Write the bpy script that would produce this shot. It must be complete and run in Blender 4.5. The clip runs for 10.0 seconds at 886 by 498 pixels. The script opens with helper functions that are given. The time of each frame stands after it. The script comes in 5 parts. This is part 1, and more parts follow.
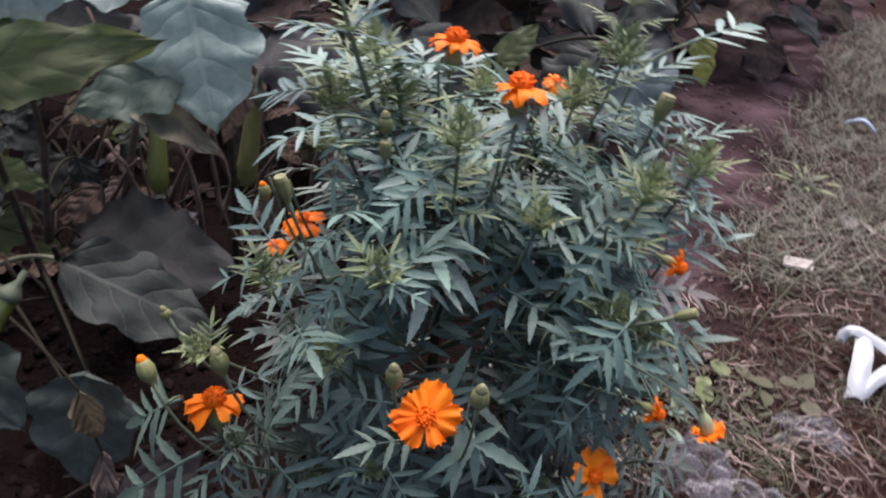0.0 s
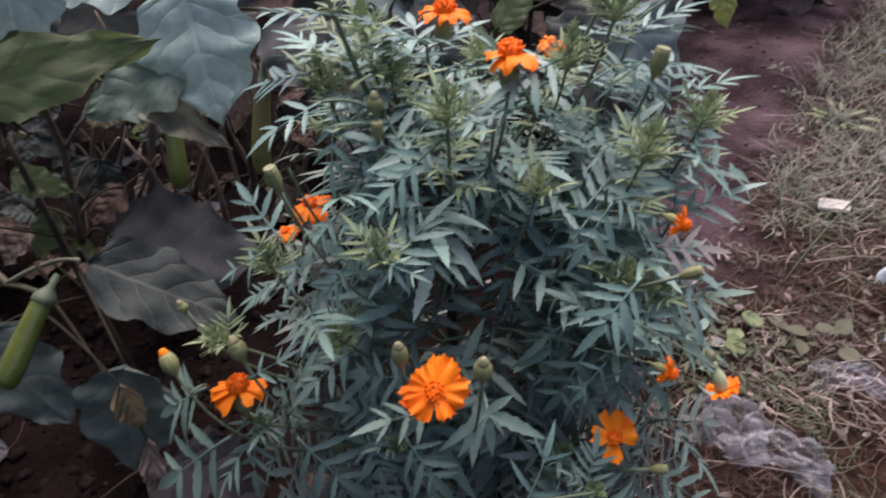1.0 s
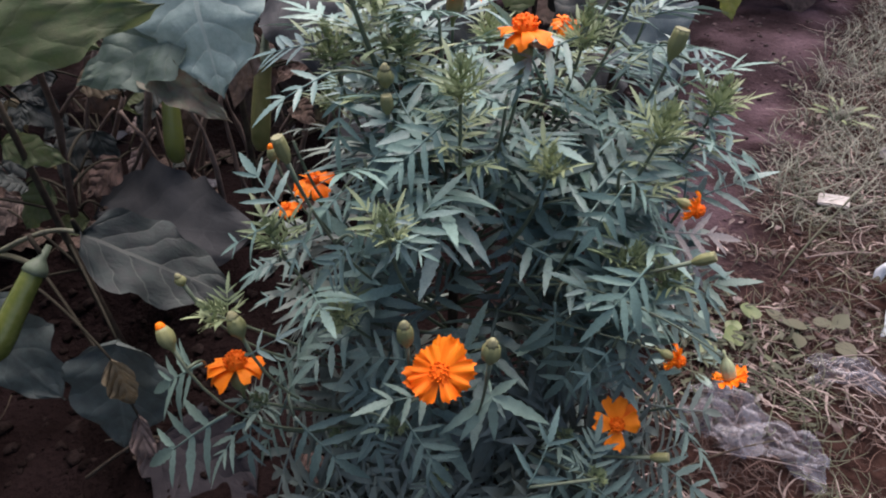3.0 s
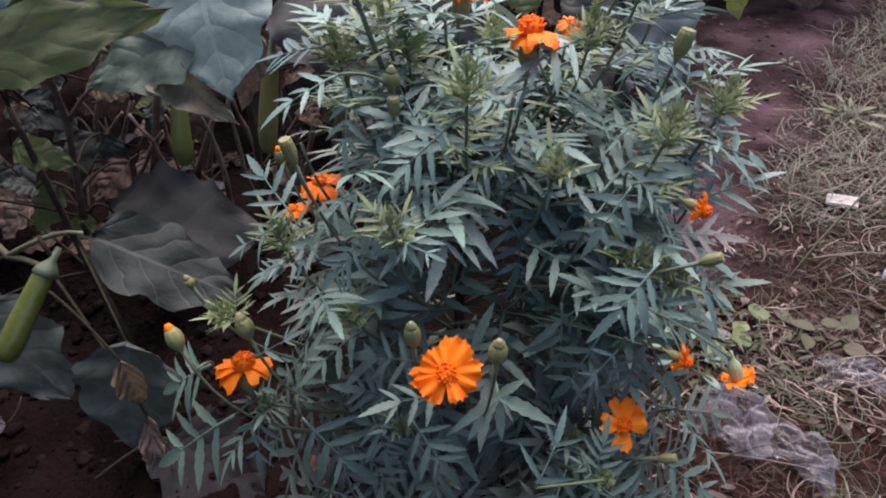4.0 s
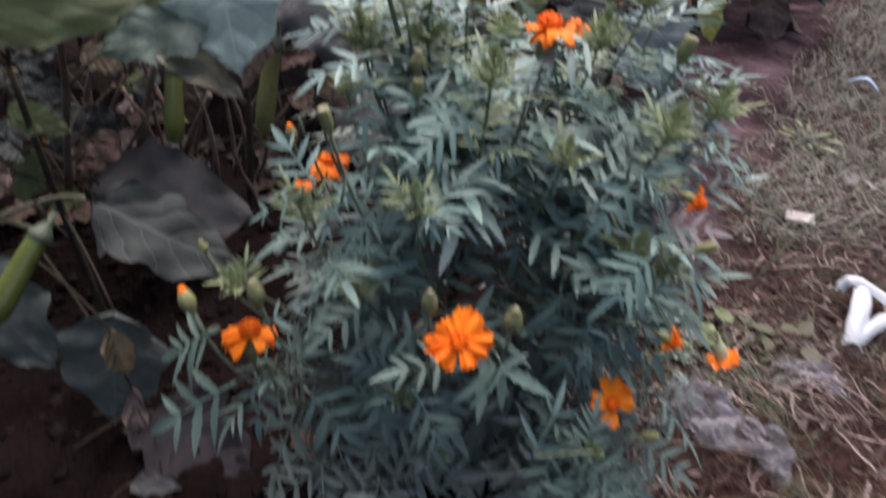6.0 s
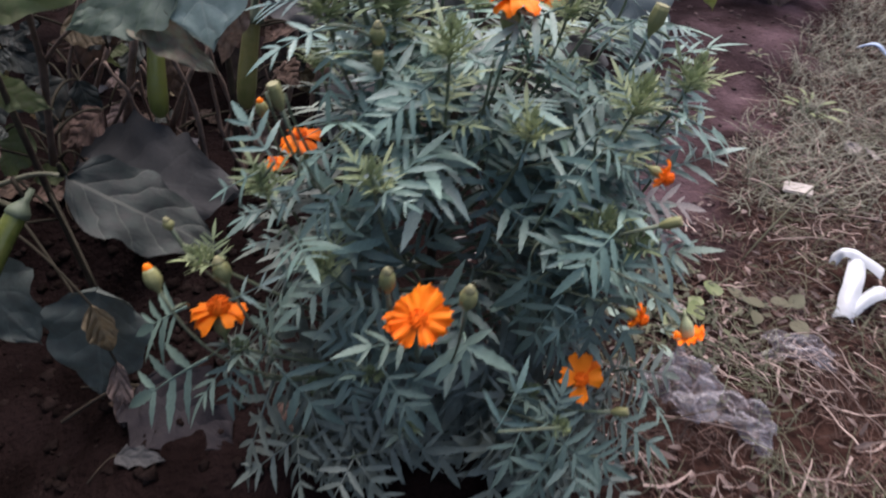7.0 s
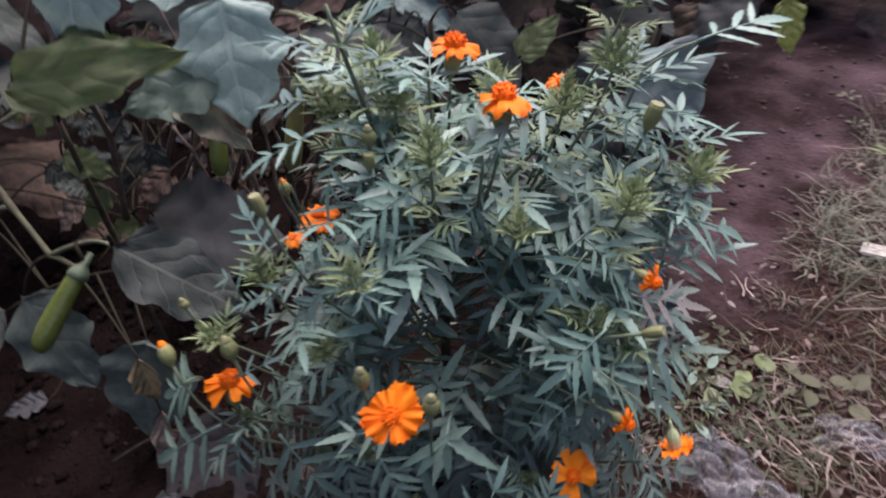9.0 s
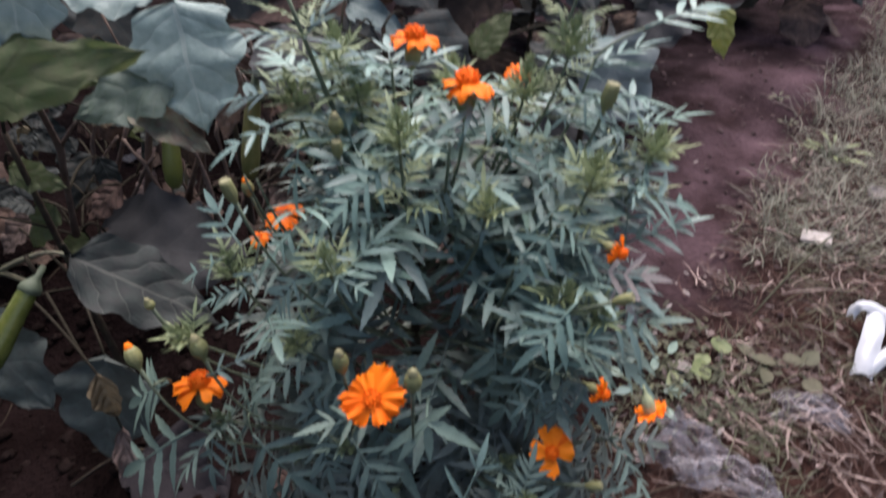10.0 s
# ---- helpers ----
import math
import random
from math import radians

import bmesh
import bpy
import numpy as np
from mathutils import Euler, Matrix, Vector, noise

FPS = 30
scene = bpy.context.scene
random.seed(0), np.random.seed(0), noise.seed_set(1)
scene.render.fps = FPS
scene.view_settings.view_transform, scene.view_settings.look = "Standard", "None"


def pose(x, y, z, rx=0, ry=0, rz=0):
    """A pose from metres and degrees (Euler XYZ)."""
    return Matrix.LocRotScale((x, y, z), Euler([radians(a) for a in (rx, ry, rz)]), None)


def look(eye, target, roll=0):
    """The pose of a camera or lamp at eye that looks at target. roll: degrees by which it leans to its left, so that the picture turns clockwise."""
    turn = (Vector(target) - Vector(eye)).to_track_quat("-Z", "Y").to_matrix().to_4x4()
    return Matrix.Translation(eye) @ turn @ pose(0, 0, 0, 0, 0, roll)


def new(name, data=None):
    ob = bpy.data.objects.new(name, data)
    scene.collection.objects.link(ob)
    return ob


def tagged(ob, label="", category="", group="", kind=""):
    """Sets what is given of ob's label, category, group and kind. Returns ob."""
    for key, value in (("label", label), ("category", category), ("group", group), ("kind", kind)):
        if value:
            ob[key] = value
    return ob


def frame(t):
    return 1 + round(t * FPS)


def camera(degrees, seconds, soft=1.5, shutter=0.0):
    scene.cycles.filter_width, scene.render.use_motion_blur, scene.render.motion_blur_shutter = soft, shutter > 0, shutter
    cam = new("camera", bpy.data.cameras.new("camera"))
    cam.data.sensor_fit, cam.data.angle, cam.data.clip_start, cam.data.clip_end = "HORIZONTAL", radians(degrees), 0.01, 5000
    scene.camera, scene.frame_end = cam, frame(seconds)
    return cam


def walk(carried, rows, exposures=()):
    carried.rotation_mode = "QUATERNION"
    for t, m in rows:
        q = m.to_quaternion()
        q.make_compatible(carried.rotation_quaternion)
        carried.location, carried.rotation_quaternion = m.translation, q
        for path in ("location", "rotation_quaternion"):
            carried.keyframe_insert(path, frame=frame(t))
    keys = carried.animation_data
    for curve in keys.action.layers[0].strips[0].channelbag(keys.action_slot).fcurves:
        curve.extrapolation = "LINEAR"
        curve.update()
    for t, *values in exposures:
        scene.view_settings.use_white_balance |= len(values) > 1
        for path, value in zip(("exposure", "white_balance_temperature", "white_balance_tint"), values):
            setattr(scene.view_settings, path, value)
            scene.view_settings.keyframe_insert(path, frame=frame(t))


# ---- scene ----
cam = camera(69.4, 10.0, soft=2.0, shutter=1.0)
PATH = [
    (0, (0.007, -0.017, 0.744), (0.032, 1.64, -0.376), 4.0),
    (0.3, (0.014, -0.018, 0.742), (0.05, 1.632, -0.388), 2.2),
    (0.5, (0.023, -0.019, 0.745), (0.034, 1.615, -0.409), 1.9),
    (0.7, (0.031, -0.018, 0.75), (-0.006, 1.595, -0.431), -1.0),
    (1, (0.041, -0.014, 0.751), (-0.058, 1.581, -0.452), -3.0),
    (1.5, (0.03, -0.018, 0.748), (-0.115, 1.542, -0.495), -3.5),
    (2, (0.035, -0.005, 0.741), (-0.042, 1.567, -0.493), -2.0),
    (2.5, (0.026, -0.007, 0.738), (-0.032, 1.565, -0.497), -0.6),
    (4, (0.026, -0.011, 0.739), (-0.063, 1.564, -0.49), -1.3),
    (4.5, (0.028, -0.011, 0.74), (-0.06, 1.565, -0.488), -1.2),
    (5, (0.033, -0.013, 0.743), (-0.064, 1.568, -0.479), -1.9),
    (5.5, (0.019, -0.013, 0.741), (-0.032, 1.579, -0.469), -0.2),
    (5.8, (-0.009, -0.031, 0.738), (-0.006, 1.58, -0.447), 3.1),
    (6, (-0.023, -0.051, 0.734), (0.027, 1.542, -0.474), 4.8),
    (6.2, (-0.018, -0.066, 0.73), (0.049, 1.49, -0.525), 5.1),
    (7.3, (0.062, -0.007, 0.745), (-0.006, 1.524, -0.54), 1.6),
    (7.5, (0.099, 0.028, 0.75), (-0.149, 1.539, -0.536), -2.4),
    (7.7, (0.124, 0.063, 0.743), (-0.24, 1.543, -0.552), -3.3),
    (8, (0.148, 0.11, 0.729), (-0.422, 1.534, -0.555), -6.7),
    (8.3, (0.144, 0.112, 0.713), (-0.459, 1.52, -0.574), -6.1),
    (8.5, (0.136, 0.092, 0.717), (-0.387, 1.492, -0.612), -4.1),
    (8.7, (0.13, 0.057, 0.742), (-0.265, 1.528, -0.554), -1.5),
    (9, (0.114, 0.0, 0.798), (-0.173, 1.544, -0.44), -1.5),
    (9.3, (0.101, -0.024, 0.802), (-0.158, 1.548, -0.407), -2.3),
    (9.5, (0.1, -0.019, 0.788), (-0.049, 1.584, -0.399), -0.0),
    (9.7, (0.097, -0.028, 0.787), (-0.043, 1.603, -0.362), -0.0),
    (10, (0.099, -0.03, 0.774), (-0.042, 1.576, -0.41), -0.8),
]
walk(cam, [(t, look(eye, target, roll)) for t, eye, target, roll in PATH], [(0, 1.97, 6500, 18), (10, 1.97, 6500, 18)])

# ---- world, sun ----
world = bpy.data.worlds.new("dusk_sky")
scene.world = world
world.use_nodes = True
wn = world.node_tree
sky = wn.nodes.new("ShaderNodeTexSky")
sky.sky_type = "NISHITA"
sky.sun_disc = False
SUN_ELEVATION, SUN_HEADING = 64.0, 6.0
sky.sun_elevation = radians(SUN_ELEVATION)
sky.sun_rotation = radians(SUN_HEADING)
sky.air_density, sky.dust_density, sky.ozone_density = 1.0, 3.0, 1.0
wn.links.new(sky.outputs[0], wn.nodes["Background"].inputs[0])
wn.nodes["Background"].inputs[1].default_value = 0.052
sun_data = bpy.data.lights.new("sun", "SUN")
sun_data.energy, sun_data.angle, sun_data.color = 1.75, radians(60), (1.0, 0.95, 0.925)
sun = new("sun", sun_data)
sun_from = Vector((math.sin(radians(SUN_HEADING)) * math.cos(radians(SUN_ELEVATION)),
                   math.cos(radians(SUN_HEADING)) * math.cos(radians(SUN_ELEVATION)),
                   math.sin(radians(SUN_ELEVATION))))
sun.matrix_world = look(sun_from * 20, (0, 0.5, 0.2))



# ---- materials ----
def material(name, color, rough=0.6, spec=0.4, vary=0.25, scale=30.0, fine=220.0, bump=0.3, depth=0.002, other=None,
             through_light=0.0, per_object=0.0, hue=0.0, stops=(0.38, 0.68)):
    """A surface with two scales of mottling, a fine relief, and, for leaves, some light that passes through."""
    m = bpy.data.materials.new(name)
    m.use_nodes = True
    nt = m.node_tree
    bsdf = nt.nodes["Principled BSDF"]
    out = nt.nodes["Material Output"]
    geo = nt.nodes.new("ShaderNodeTexCoord")
    big = nt.nodes.new("ShaderNodeTexNoise")
    big.inputs["Scale"].default_value, big.inputs["Detail"].default_value = scale, 5
    small = nt.nodes.new("ShaderNodeTexNoise")
    small.inputs["Scale"].default_value, small.inputs["Detail"].default_value = fine, 4
    for n in (big, small):
        nt.links.new(geo.outputs["Object"], n.inputs["Vector"])
    ramp = nt.nodes.new("ShaderNodeValToRGB")
    ramp.color_ramp.elements[0].position, ramp.color_ramp.elements[1].position = stops
    ramp.color_ramp.elements[0].color = (*color, 1)
    second = other or tuple(min(1, c * (1 + vary * 1.6)) for c in color)
    ramp.color_ramp.elements[1].color = (*second, 1)
    nt.links.new(big.outputs["Fac"], ramp.inputs["Fac"])
    hsv = nt.nodes.new("ShaderNodeHueSaturation")
    nt.links.new(ramp.outputs[0], hsv.inputs["Color"])
    value = nt.nodes.new("ShaderNodeMapRange")
    value.inputs["To Min"].default_value, value.inputs["To Max"].default_value = 1 - vary, 1 + vary
    nt.links.new(small.outputs["Fac"], value.inputs["Value"])
    last = value.outputs[0]
    if per_object:
        info = nt.nodes.new("ShaderNodeObjectInfo")
        pick = nt.nodes.new("ShaderNodeMapRange")
        pick.inputs["To Min"].default_value, pick.inputs["To Max"].default_value = 1 - per_object, 1 + per_object
        nt.links.new(info.outputs["Random"], pick.inputs["Value"])
        times = nt.nodes.new("ShaderNodeMath")
        times.operation = "MULTIPLY"
        nt.links.new(last, times.inputs[0])
        nt.links.new(pick.outputs[0], times.inputs[1])
        last = times.outputs[0]
        if hue:
            turn = nt.nodes.new("ShaderNodeMapRange")
            turn.inputs["To Min"].default_value, turn.inputs["To Max"].default_value = 0.5 + hue, 0.5 - hue
            nt.links.new(info.outputs["Random"], turn.inputs["Value"])
            nt.links.new(turn.outputs[0], hsv.inputs["Hue"])
    nt.links.new(last, hsv.inputs["Value"])
    nt.links.new(hsv.outputs[0], bsdf.inputs["Base Color"])
    bsdf.inputs["Roughness"].default_value = rough
    bsdf.inputs["Specular IOR Level"].default_value = spec
    relief = nt.nodes.new("ShaderNodeBump")
    relief.inputs["Strength"].default_value, relief.inputs["Distance"].default_value = bump, depth
    nt.links.new(small.outputs["Fac"], relief.inputs["Height"])
    nt.links.new(relief.outputs[0], bsdf.inputs["Normal"])
    if through_light:
        lit = nt.nodes.new("ShaderNodeBsdfTranslucent")
        nt.links.new(hsv.outputs[0], lit.inputs["Color"])
        mix = nt.nodes.new("ShaderNodeMixShader")
        mix.inputs[0].default_value = through_light
        nt.links.new(bsdf.outputs[0], mix.inputs[1])
        nt.links.new(lit.outputs[0], mix.inputs[2])
        nt.links.new(mix.outputs[0], out.inputs["Surface"])
    return m


def veined(name, color, vein, rough=0.55, through_light=0.15, other=None, vein_share=0.75, spec=0.45, quilt=0.004):
    """A broad leaf: pale midrib and side veins, blade quilted between them, with dusty mottling."""
    m = material(name, color, rough, spec, 0.22, 14.0, 160.0, 0.35, 0.0015, other, through_light, 0.12, 0.01)
    nt = m.node_tree
    bsdf = nt.nodes["Principled BSDF"]
    hsv = next(n for n in nt.nodes if n.bl_idname == "ShaderNodeHueSaturation")
    uv = nt.nodes.new("ShaderNodeUVMap")
    uv.uv_map = "blade"
    sep = nt.nodes.new("ShaderNodeSeparateXYZ")
    wob = nt.nodes.new("ShaderNodeTexNoise")
    wob.inputs["Scale"].default_value = 5.0
    nt.links.new(uv.outputs[0], wob.inputs["Vector"])
    nt.links.new(uv.outputs[0], sep.inputs[0])

    def op(kind, a, b=None):
        n = nt.nodes.new("ShaderNodeMath")
        n.operation = kind
        for i, v in enumerate((a, b)):
            if v is None:
                continue
            if isinstance(v, (int, float)):
                n.inputs[i].default_value = v
            else:
                nt.links.new(v, n.inputs[i])
        return n.outputs[0]
    across = op("ABSOLUTE", op("SUBTRACT", op("MULTIPLY", sep.outputs[0], 2.0), 1.0))
    along = op("ADD", sep.outputs[1], op("MULTIPLY", op("SUBTRACT", wob.outputs["Fac"], 0.5), 0.10))
    wave = op("FRACT", op("MULTIPLY", op("SUBTRACT", along, op("MULTIPLY", across, 0.28)), 5.5))
    near = op("ABSOLUTE", op("SUBTRACT", wave, 0.5))
    side = op("LESS_THAN", near, 0.035)
    mid = op("LESS_THAN", across, op("SUBTRACT", 0.055, op("MULTIPLY", sep.outputs[1], 0.04)))
    both = op("MAXIMUM", mid, op("MULTIPLY", side, 0.7))
    fac = op("MULTIPLY", both, vein_share)
    mix = nt.nodes.new("ShaderNodeMix")
    mix.data_type = "RGBA"
    nt.links.new(fac, mix.inputs["Factor"])
    nt.links.new(hsv.outputs[0], mix.inputs["A"])
    mix.inputs["B"].default_value = (*vein, 1)
    nt.links.new(mix.outputs["Result"], bsdf.inputs["Base Color"])
    fat = nt.nodes.new("ShaderNodeBump")
    fat.inputs["Strength"].default_value, fat.inputs["Distance"].default_value = 0.8, quilt
    hump = op("SUBTRACT", 1.0, op("MULTIPLY", op("POWER", op("SUBTRACT", 1.0, near), 4.0), 1.0))
    cells = nt.nodes.new("ShaderNodeTexVoronoi")
    cells.feature = "DISTANCE_TO_EDGE"
    cells.inputs["Scale"].default_value = 15.0
    nt.links.new(uv.outputs[0], cells.inputs["Vector"])
    pillow = nt.nodes.new("ShaderNodeMapRange")
    pillow.inputs["From Max"].default_value, pillow.inputs["To Max"].default_value = 0.30, 0.11
    nt.links.new(cells.outputs["Distance"], pillow.inputs["Value"])
    nt.links.new(op("ADD", op("MULTIPLY", hump, op("SUBTRACT", 1.0, mid)), pillow.outputs[0]), fat.inputs["Height"])
    fine = next(n for n in nt.nodes if n.bl_idname == "ShaderNodeBump" and n != fat)
    nt.links.new(fine.outputs[0], fat.inputs["Normal"])
    nt.links.new(fat.outputs[0], bsdf.inputs["Normal"])
    return m


MAT_LEAF = material("marigold_leaf", (0.130, 0.203, 0.172), 0.40, 0.52, 0.18, 60, 500, 0.25, 0.0006, None, 0.14, 0.26, 0.026)
# old inner leaves, greyed, and lightened in colour as fill light for the hollows
MAT_INNERLEAF = material("inner_marigold_leaf", (0.142, 0.168, 0.140), 0.5, 0.4, 0.18, 60, 500, 0.25, 0.0006, None, 0.14, 0.20, 0.018)
# darker copy for low leaves, the bush's own shade put into the colour
MAT_LOWLEAF = material("shaded_low_leaf", (0.112, 0.164, 0.134), 0.5, 0.4, 0.2, 60, 500, 0.25, 0.0006, None, 0.14, 0.22, 0.02)
MAT_YOUNG = material("young_leaf", (0.205, 0.252, 0.130), 0.5, 0.45, 0.16, 60, 500, 0.2, 0.0006, None, 0.22, 0.2, 0.015)
MAT_STEM = material("green_stem", (0.112, 0.143, 0.088), 0.5, 0.3, 0.2, 80, 400, 0.2, 0.0005, (0.10, 0.115, 0.075))
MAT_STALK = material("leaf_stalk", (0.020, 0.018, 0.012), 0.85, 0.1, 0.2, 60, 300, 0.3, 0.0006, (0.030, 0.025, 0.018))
MAT_TWIG = material("dry_twig", (0.175, 0.125, 0.100), 0.8, 0.2, 0.3, 50, 300, 0.4, 0.001, (0.115, 0.082, 0.066), 0.0, 0.3)
MAT_WOODY = material("woody_stem", (0.042, 0.029, 0.022), 0.85, 0.15, 0.25, 50, 300, 0.4, 0.001, (0.07, 0.058, 0.038))
MAT_PETAL = material("orange_petal", (0.98, 0.185, 0.004), 0.5, 0.2, 0.14, 90, 400, 0.3, 0.0008, (1.0, 0.27, 0.012), 0.22, 0.08, 0.006)
MAT_DISC = material("orange_disc", (0.84, 0.122, 0.002), 0.6, 0.2, 0.3, 200, 700, 0.4, 0.0008, (0.96, 0.21, 0.008), 0.1, 0.05)
MAT_CALYX = material("calyx", (0.16, 0.18, 0.075), 0.55, 0.3, 0.2, 120, 500, 0.2, 0.0006, (0.25, 0.23, 0.10), 0.05, 0.12, 0.01)
MAT_PALECALYX = material("pale_calyx", (0.40, 0.43, 0.25), 0.5, 0.4, 0.2, 160, 500, 0.2, 0.0006, (0.20, 0.23, 0.11), 0.05)
MAT_BUDTIP = material("bud_tip", (0.26, 0.25, 0.13), 0.6, 0.3, 0.3, 200, 600, 0.3, 0.0006, (0.16, 0.15, 0.08))
MAT_EGGLEAF = veined("eggplant_leaf", (0.205, 0.280, 0.250), (0.37, 0.42, 0.37), 0.5, 0.2, (0.255, 0.330, 0.300), 0.6, quilt=0.0018)
MAT_GREYLEAF = veined("grey_dead_leaf", (0.105, 0.098, 0.105), (0.13, 0.125, 0.13), 0.8, 0.1, (0.072, 0.068, 0.074), 0.5)
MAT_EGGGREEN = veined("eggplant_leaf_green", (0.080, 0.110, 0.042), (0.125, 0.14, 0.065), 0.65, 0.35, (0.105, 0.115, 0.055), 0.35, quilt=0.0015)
# four dull blade tones, darkened by the shade put into their base colours
MAT_EGGDULL = veined("eggplant_leaf_dull_shaded", (0.055, 0.056, 0.056), (0.072, 0.072, 0.071), 0.62, 0.06, (0.066, 0.064, 0.064), 0.3, quilt=0.001, spec=0.15)
MAT_EGGGREYSHADE = veined("eggplant_leaf_grey_shaded", (0.036, 0.044, 0.040), (0.090, 0.094, 0.082), 0.65, 0.08, (0.038, 0.040, 0.038), 0.8, quilt=0.0025, spec=0.15)
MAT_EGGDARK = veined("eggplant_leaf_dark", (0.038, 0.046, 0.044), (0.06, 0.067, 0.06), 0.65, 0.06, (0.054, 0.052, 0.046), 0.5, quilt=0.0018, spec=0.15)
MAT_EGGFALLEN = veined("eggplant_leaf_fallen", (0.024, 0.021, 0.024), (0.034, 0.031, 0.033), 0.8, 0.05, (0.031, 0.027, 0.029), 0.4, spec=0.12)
MAT_EGGYELLOW = veined("eggplant_leaf_yellowing", (0.16, 0.19, 0.045), (0.25, 0.26, 0.09), 0.55, 0.3, (0.22, 0.22, 0.06), 0.4)
MAT_DEADLEAF = veined("dead_leaf", (0.115, 0.076, 0.060), (0.12, 0.09, 0.065), 0.8, 0.1, (0.062, 0.044, 0.036), 0.5, spec=0.15)
MAT_DEADYELLOW = veined("dead_yellow_leaf", (0.21, 0.165, 0.095), (0.24, 0.20, 0.13), 0.75, 0.2, (0.16, 0.12, 0.07), 0.5)
MAT_DEADPINK = veined("withered_papery_leaf", (0.20, 0.145, 0.122), (0.19, 0.14, 0.115), 0.8, 0.15, (0.095, 0.066, 0.056), 0.5)
MAT_EGGFOLD = veined("eggplant_leaf_underside", (0.112, 0.160, 0.118), (0.19, 0.22, 0.16), 0.6, 0.3, (0.140, 0.185, 0.150), 0.4, quilt=0.002)
MAT_EGGBROWNED = veined("eggplant_leaf_browned", (0.155, 0.160, 0.110), (0.20, 0.18, 0.13), 0.65, 0.2, (0.150, 0.110, 0.080), 0.4, quilt=0.002)
MAT_OLIVESTEM = material("olive_jointed_stem", (0.088, 0.084, 0.048), 0.7, 0.25, 0.25, 60, 300, 0.3, 0.0008, (0.060, 0.050, 0.034))
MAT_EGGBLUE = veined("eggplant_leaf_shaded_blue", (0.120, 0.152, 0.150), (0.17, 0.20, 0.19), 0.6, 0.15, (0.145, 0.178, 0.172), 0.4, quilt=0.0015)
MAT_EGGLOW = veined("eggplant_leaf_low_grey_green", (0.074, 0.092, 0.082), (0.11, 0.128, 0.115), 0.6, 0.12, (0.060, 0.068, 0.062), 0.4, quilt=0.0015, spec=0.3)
MAT_PALESTEM = material("pale_leaf_stalk", (0.150, 0.150, 0.095), 0.6, 0.3, 0.2, 80, 400, 0.2, 0.0005, (0.11, 0.10, 0.07))
MAT_FRUIT = material("green_eggplant", (0.135, 0.160, 0.035), 0.3, 0.5, 0.12, 18, 200, 0.05, 0.0005, (0.13, 0.15, 0.05))
MAT_FRUITDARK = material("dark_green_eggplant", (0.085, 0.105, 0.022), 0.26, 0.5, 0.12, 18, 200, 0.05, 0.0005, (0.115, 0.130, 0.035))
MAT_FRUITOLD = material("olive_eggplant", (0.16, 0.16, 0.05), 0.32, 0.5, 0.2, 14, 200, 0.05, 0.0005, (0.21, 0.19, 0.07))
# clods of the bed: near-black, the plants' shade is put into the colour
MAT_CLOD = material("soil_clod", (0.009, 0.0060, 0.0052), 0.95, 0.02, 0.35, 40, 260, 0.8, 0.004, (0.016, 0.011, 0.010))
MAT_CRUMB = material("soil_crumb", (0.034, 0.023, 0.023), 0.95, 0.1, 0.35, 40, 260, 0.8, 0.003, (0.064, 0.045, 0.044))
MAT_STRAW = material("dry_straw", (0.062, 0.035, 0.027), 0.8, 0.25, 0.3, 9, 90, 0.2, 0.0005, (0.040, 0.025, 0.021), 0.1)
MAT_SCRAP = material("leaf_scrap", (0.066, 0.046, 0.041), 0.85, 0.2, 0.3, 60, 300, 0.3, 0.0006, (0.12, 0.095, 0.088), 0.05)
MAT_PALESTRAW = material("pale_straw", (0.21, 0.157, 0.138), 0.7, 0.3, 0.25, 20, 200, 0.3, 0.0005, (0.155, 0.114, 0.100), 0.0)
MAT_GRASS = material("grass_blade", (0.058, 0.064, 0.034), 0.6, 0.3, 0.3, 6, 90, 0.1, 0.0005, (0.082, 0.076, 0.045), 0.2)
# paler, greyer copy of the grass for the far strip: haze in the colour
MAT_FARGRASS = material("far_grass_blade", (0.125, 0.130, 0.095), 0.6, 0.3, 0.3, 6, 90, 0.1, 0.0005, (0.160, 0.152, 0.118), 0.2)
MAT_WEED = material("weed_leaf", (0.115, 0.145, 0.055), 0.5, 0.4, 0.2, 60, 400, 0.2, 0.0005, (0.165, 0.19, 0.08), 0.2, 0.2)
MAT_PALELEAF = material("bleached_leaflet", (0.20, 0.168, 0.152), 0.75, 0.3, 0.25, 80, 400, 0.3, 0.0006, (0.31, 0.28, 0.26), 0.1, 0.2)
MAT_WHITE = material("white_plastic", (0.56, 0.58, 0.60), 0.35, 0.5, 0.05, 20, 200, 0.15, 0.001, (0.42, 0.44, 0.46), 0.1)
MAT_BLUE = material("pale_blue_plastic", (0.30, 0.38, 0.52), 0.4, 0.5, 0.1, 20, 200, 0.15, 0.001, None, 0.1)
MAT_CARD = material("bleached_chip", (0.36, 0.33, 0.31), 0.8, 0.3, 0.15, 30, 250, 0.4, 0.001, (0.40, 0.36, 0.32))


def by_strand(m, low, high):
    """Gives each strand of a joined mesh its own brightness."""
    nt = m.node_tree
    hsv = next(n for n in nt.nodes if n.bl_idname == "ShaderNodeHueSaturation")
    geo = nt.nodes.new("ShaderNodeNewGeometry")
    span = nt.nodes.new("ShaderNodeMapRange")
    span.inputs["To Min"].default_value, span.inputs["To Max"].default_value = low, high
    nt.links.new(geo.outputs["Random Per Island"], span.inputs["Value"])
    nt.links.new(span.outputs[0], hsv.inputs["Value"])


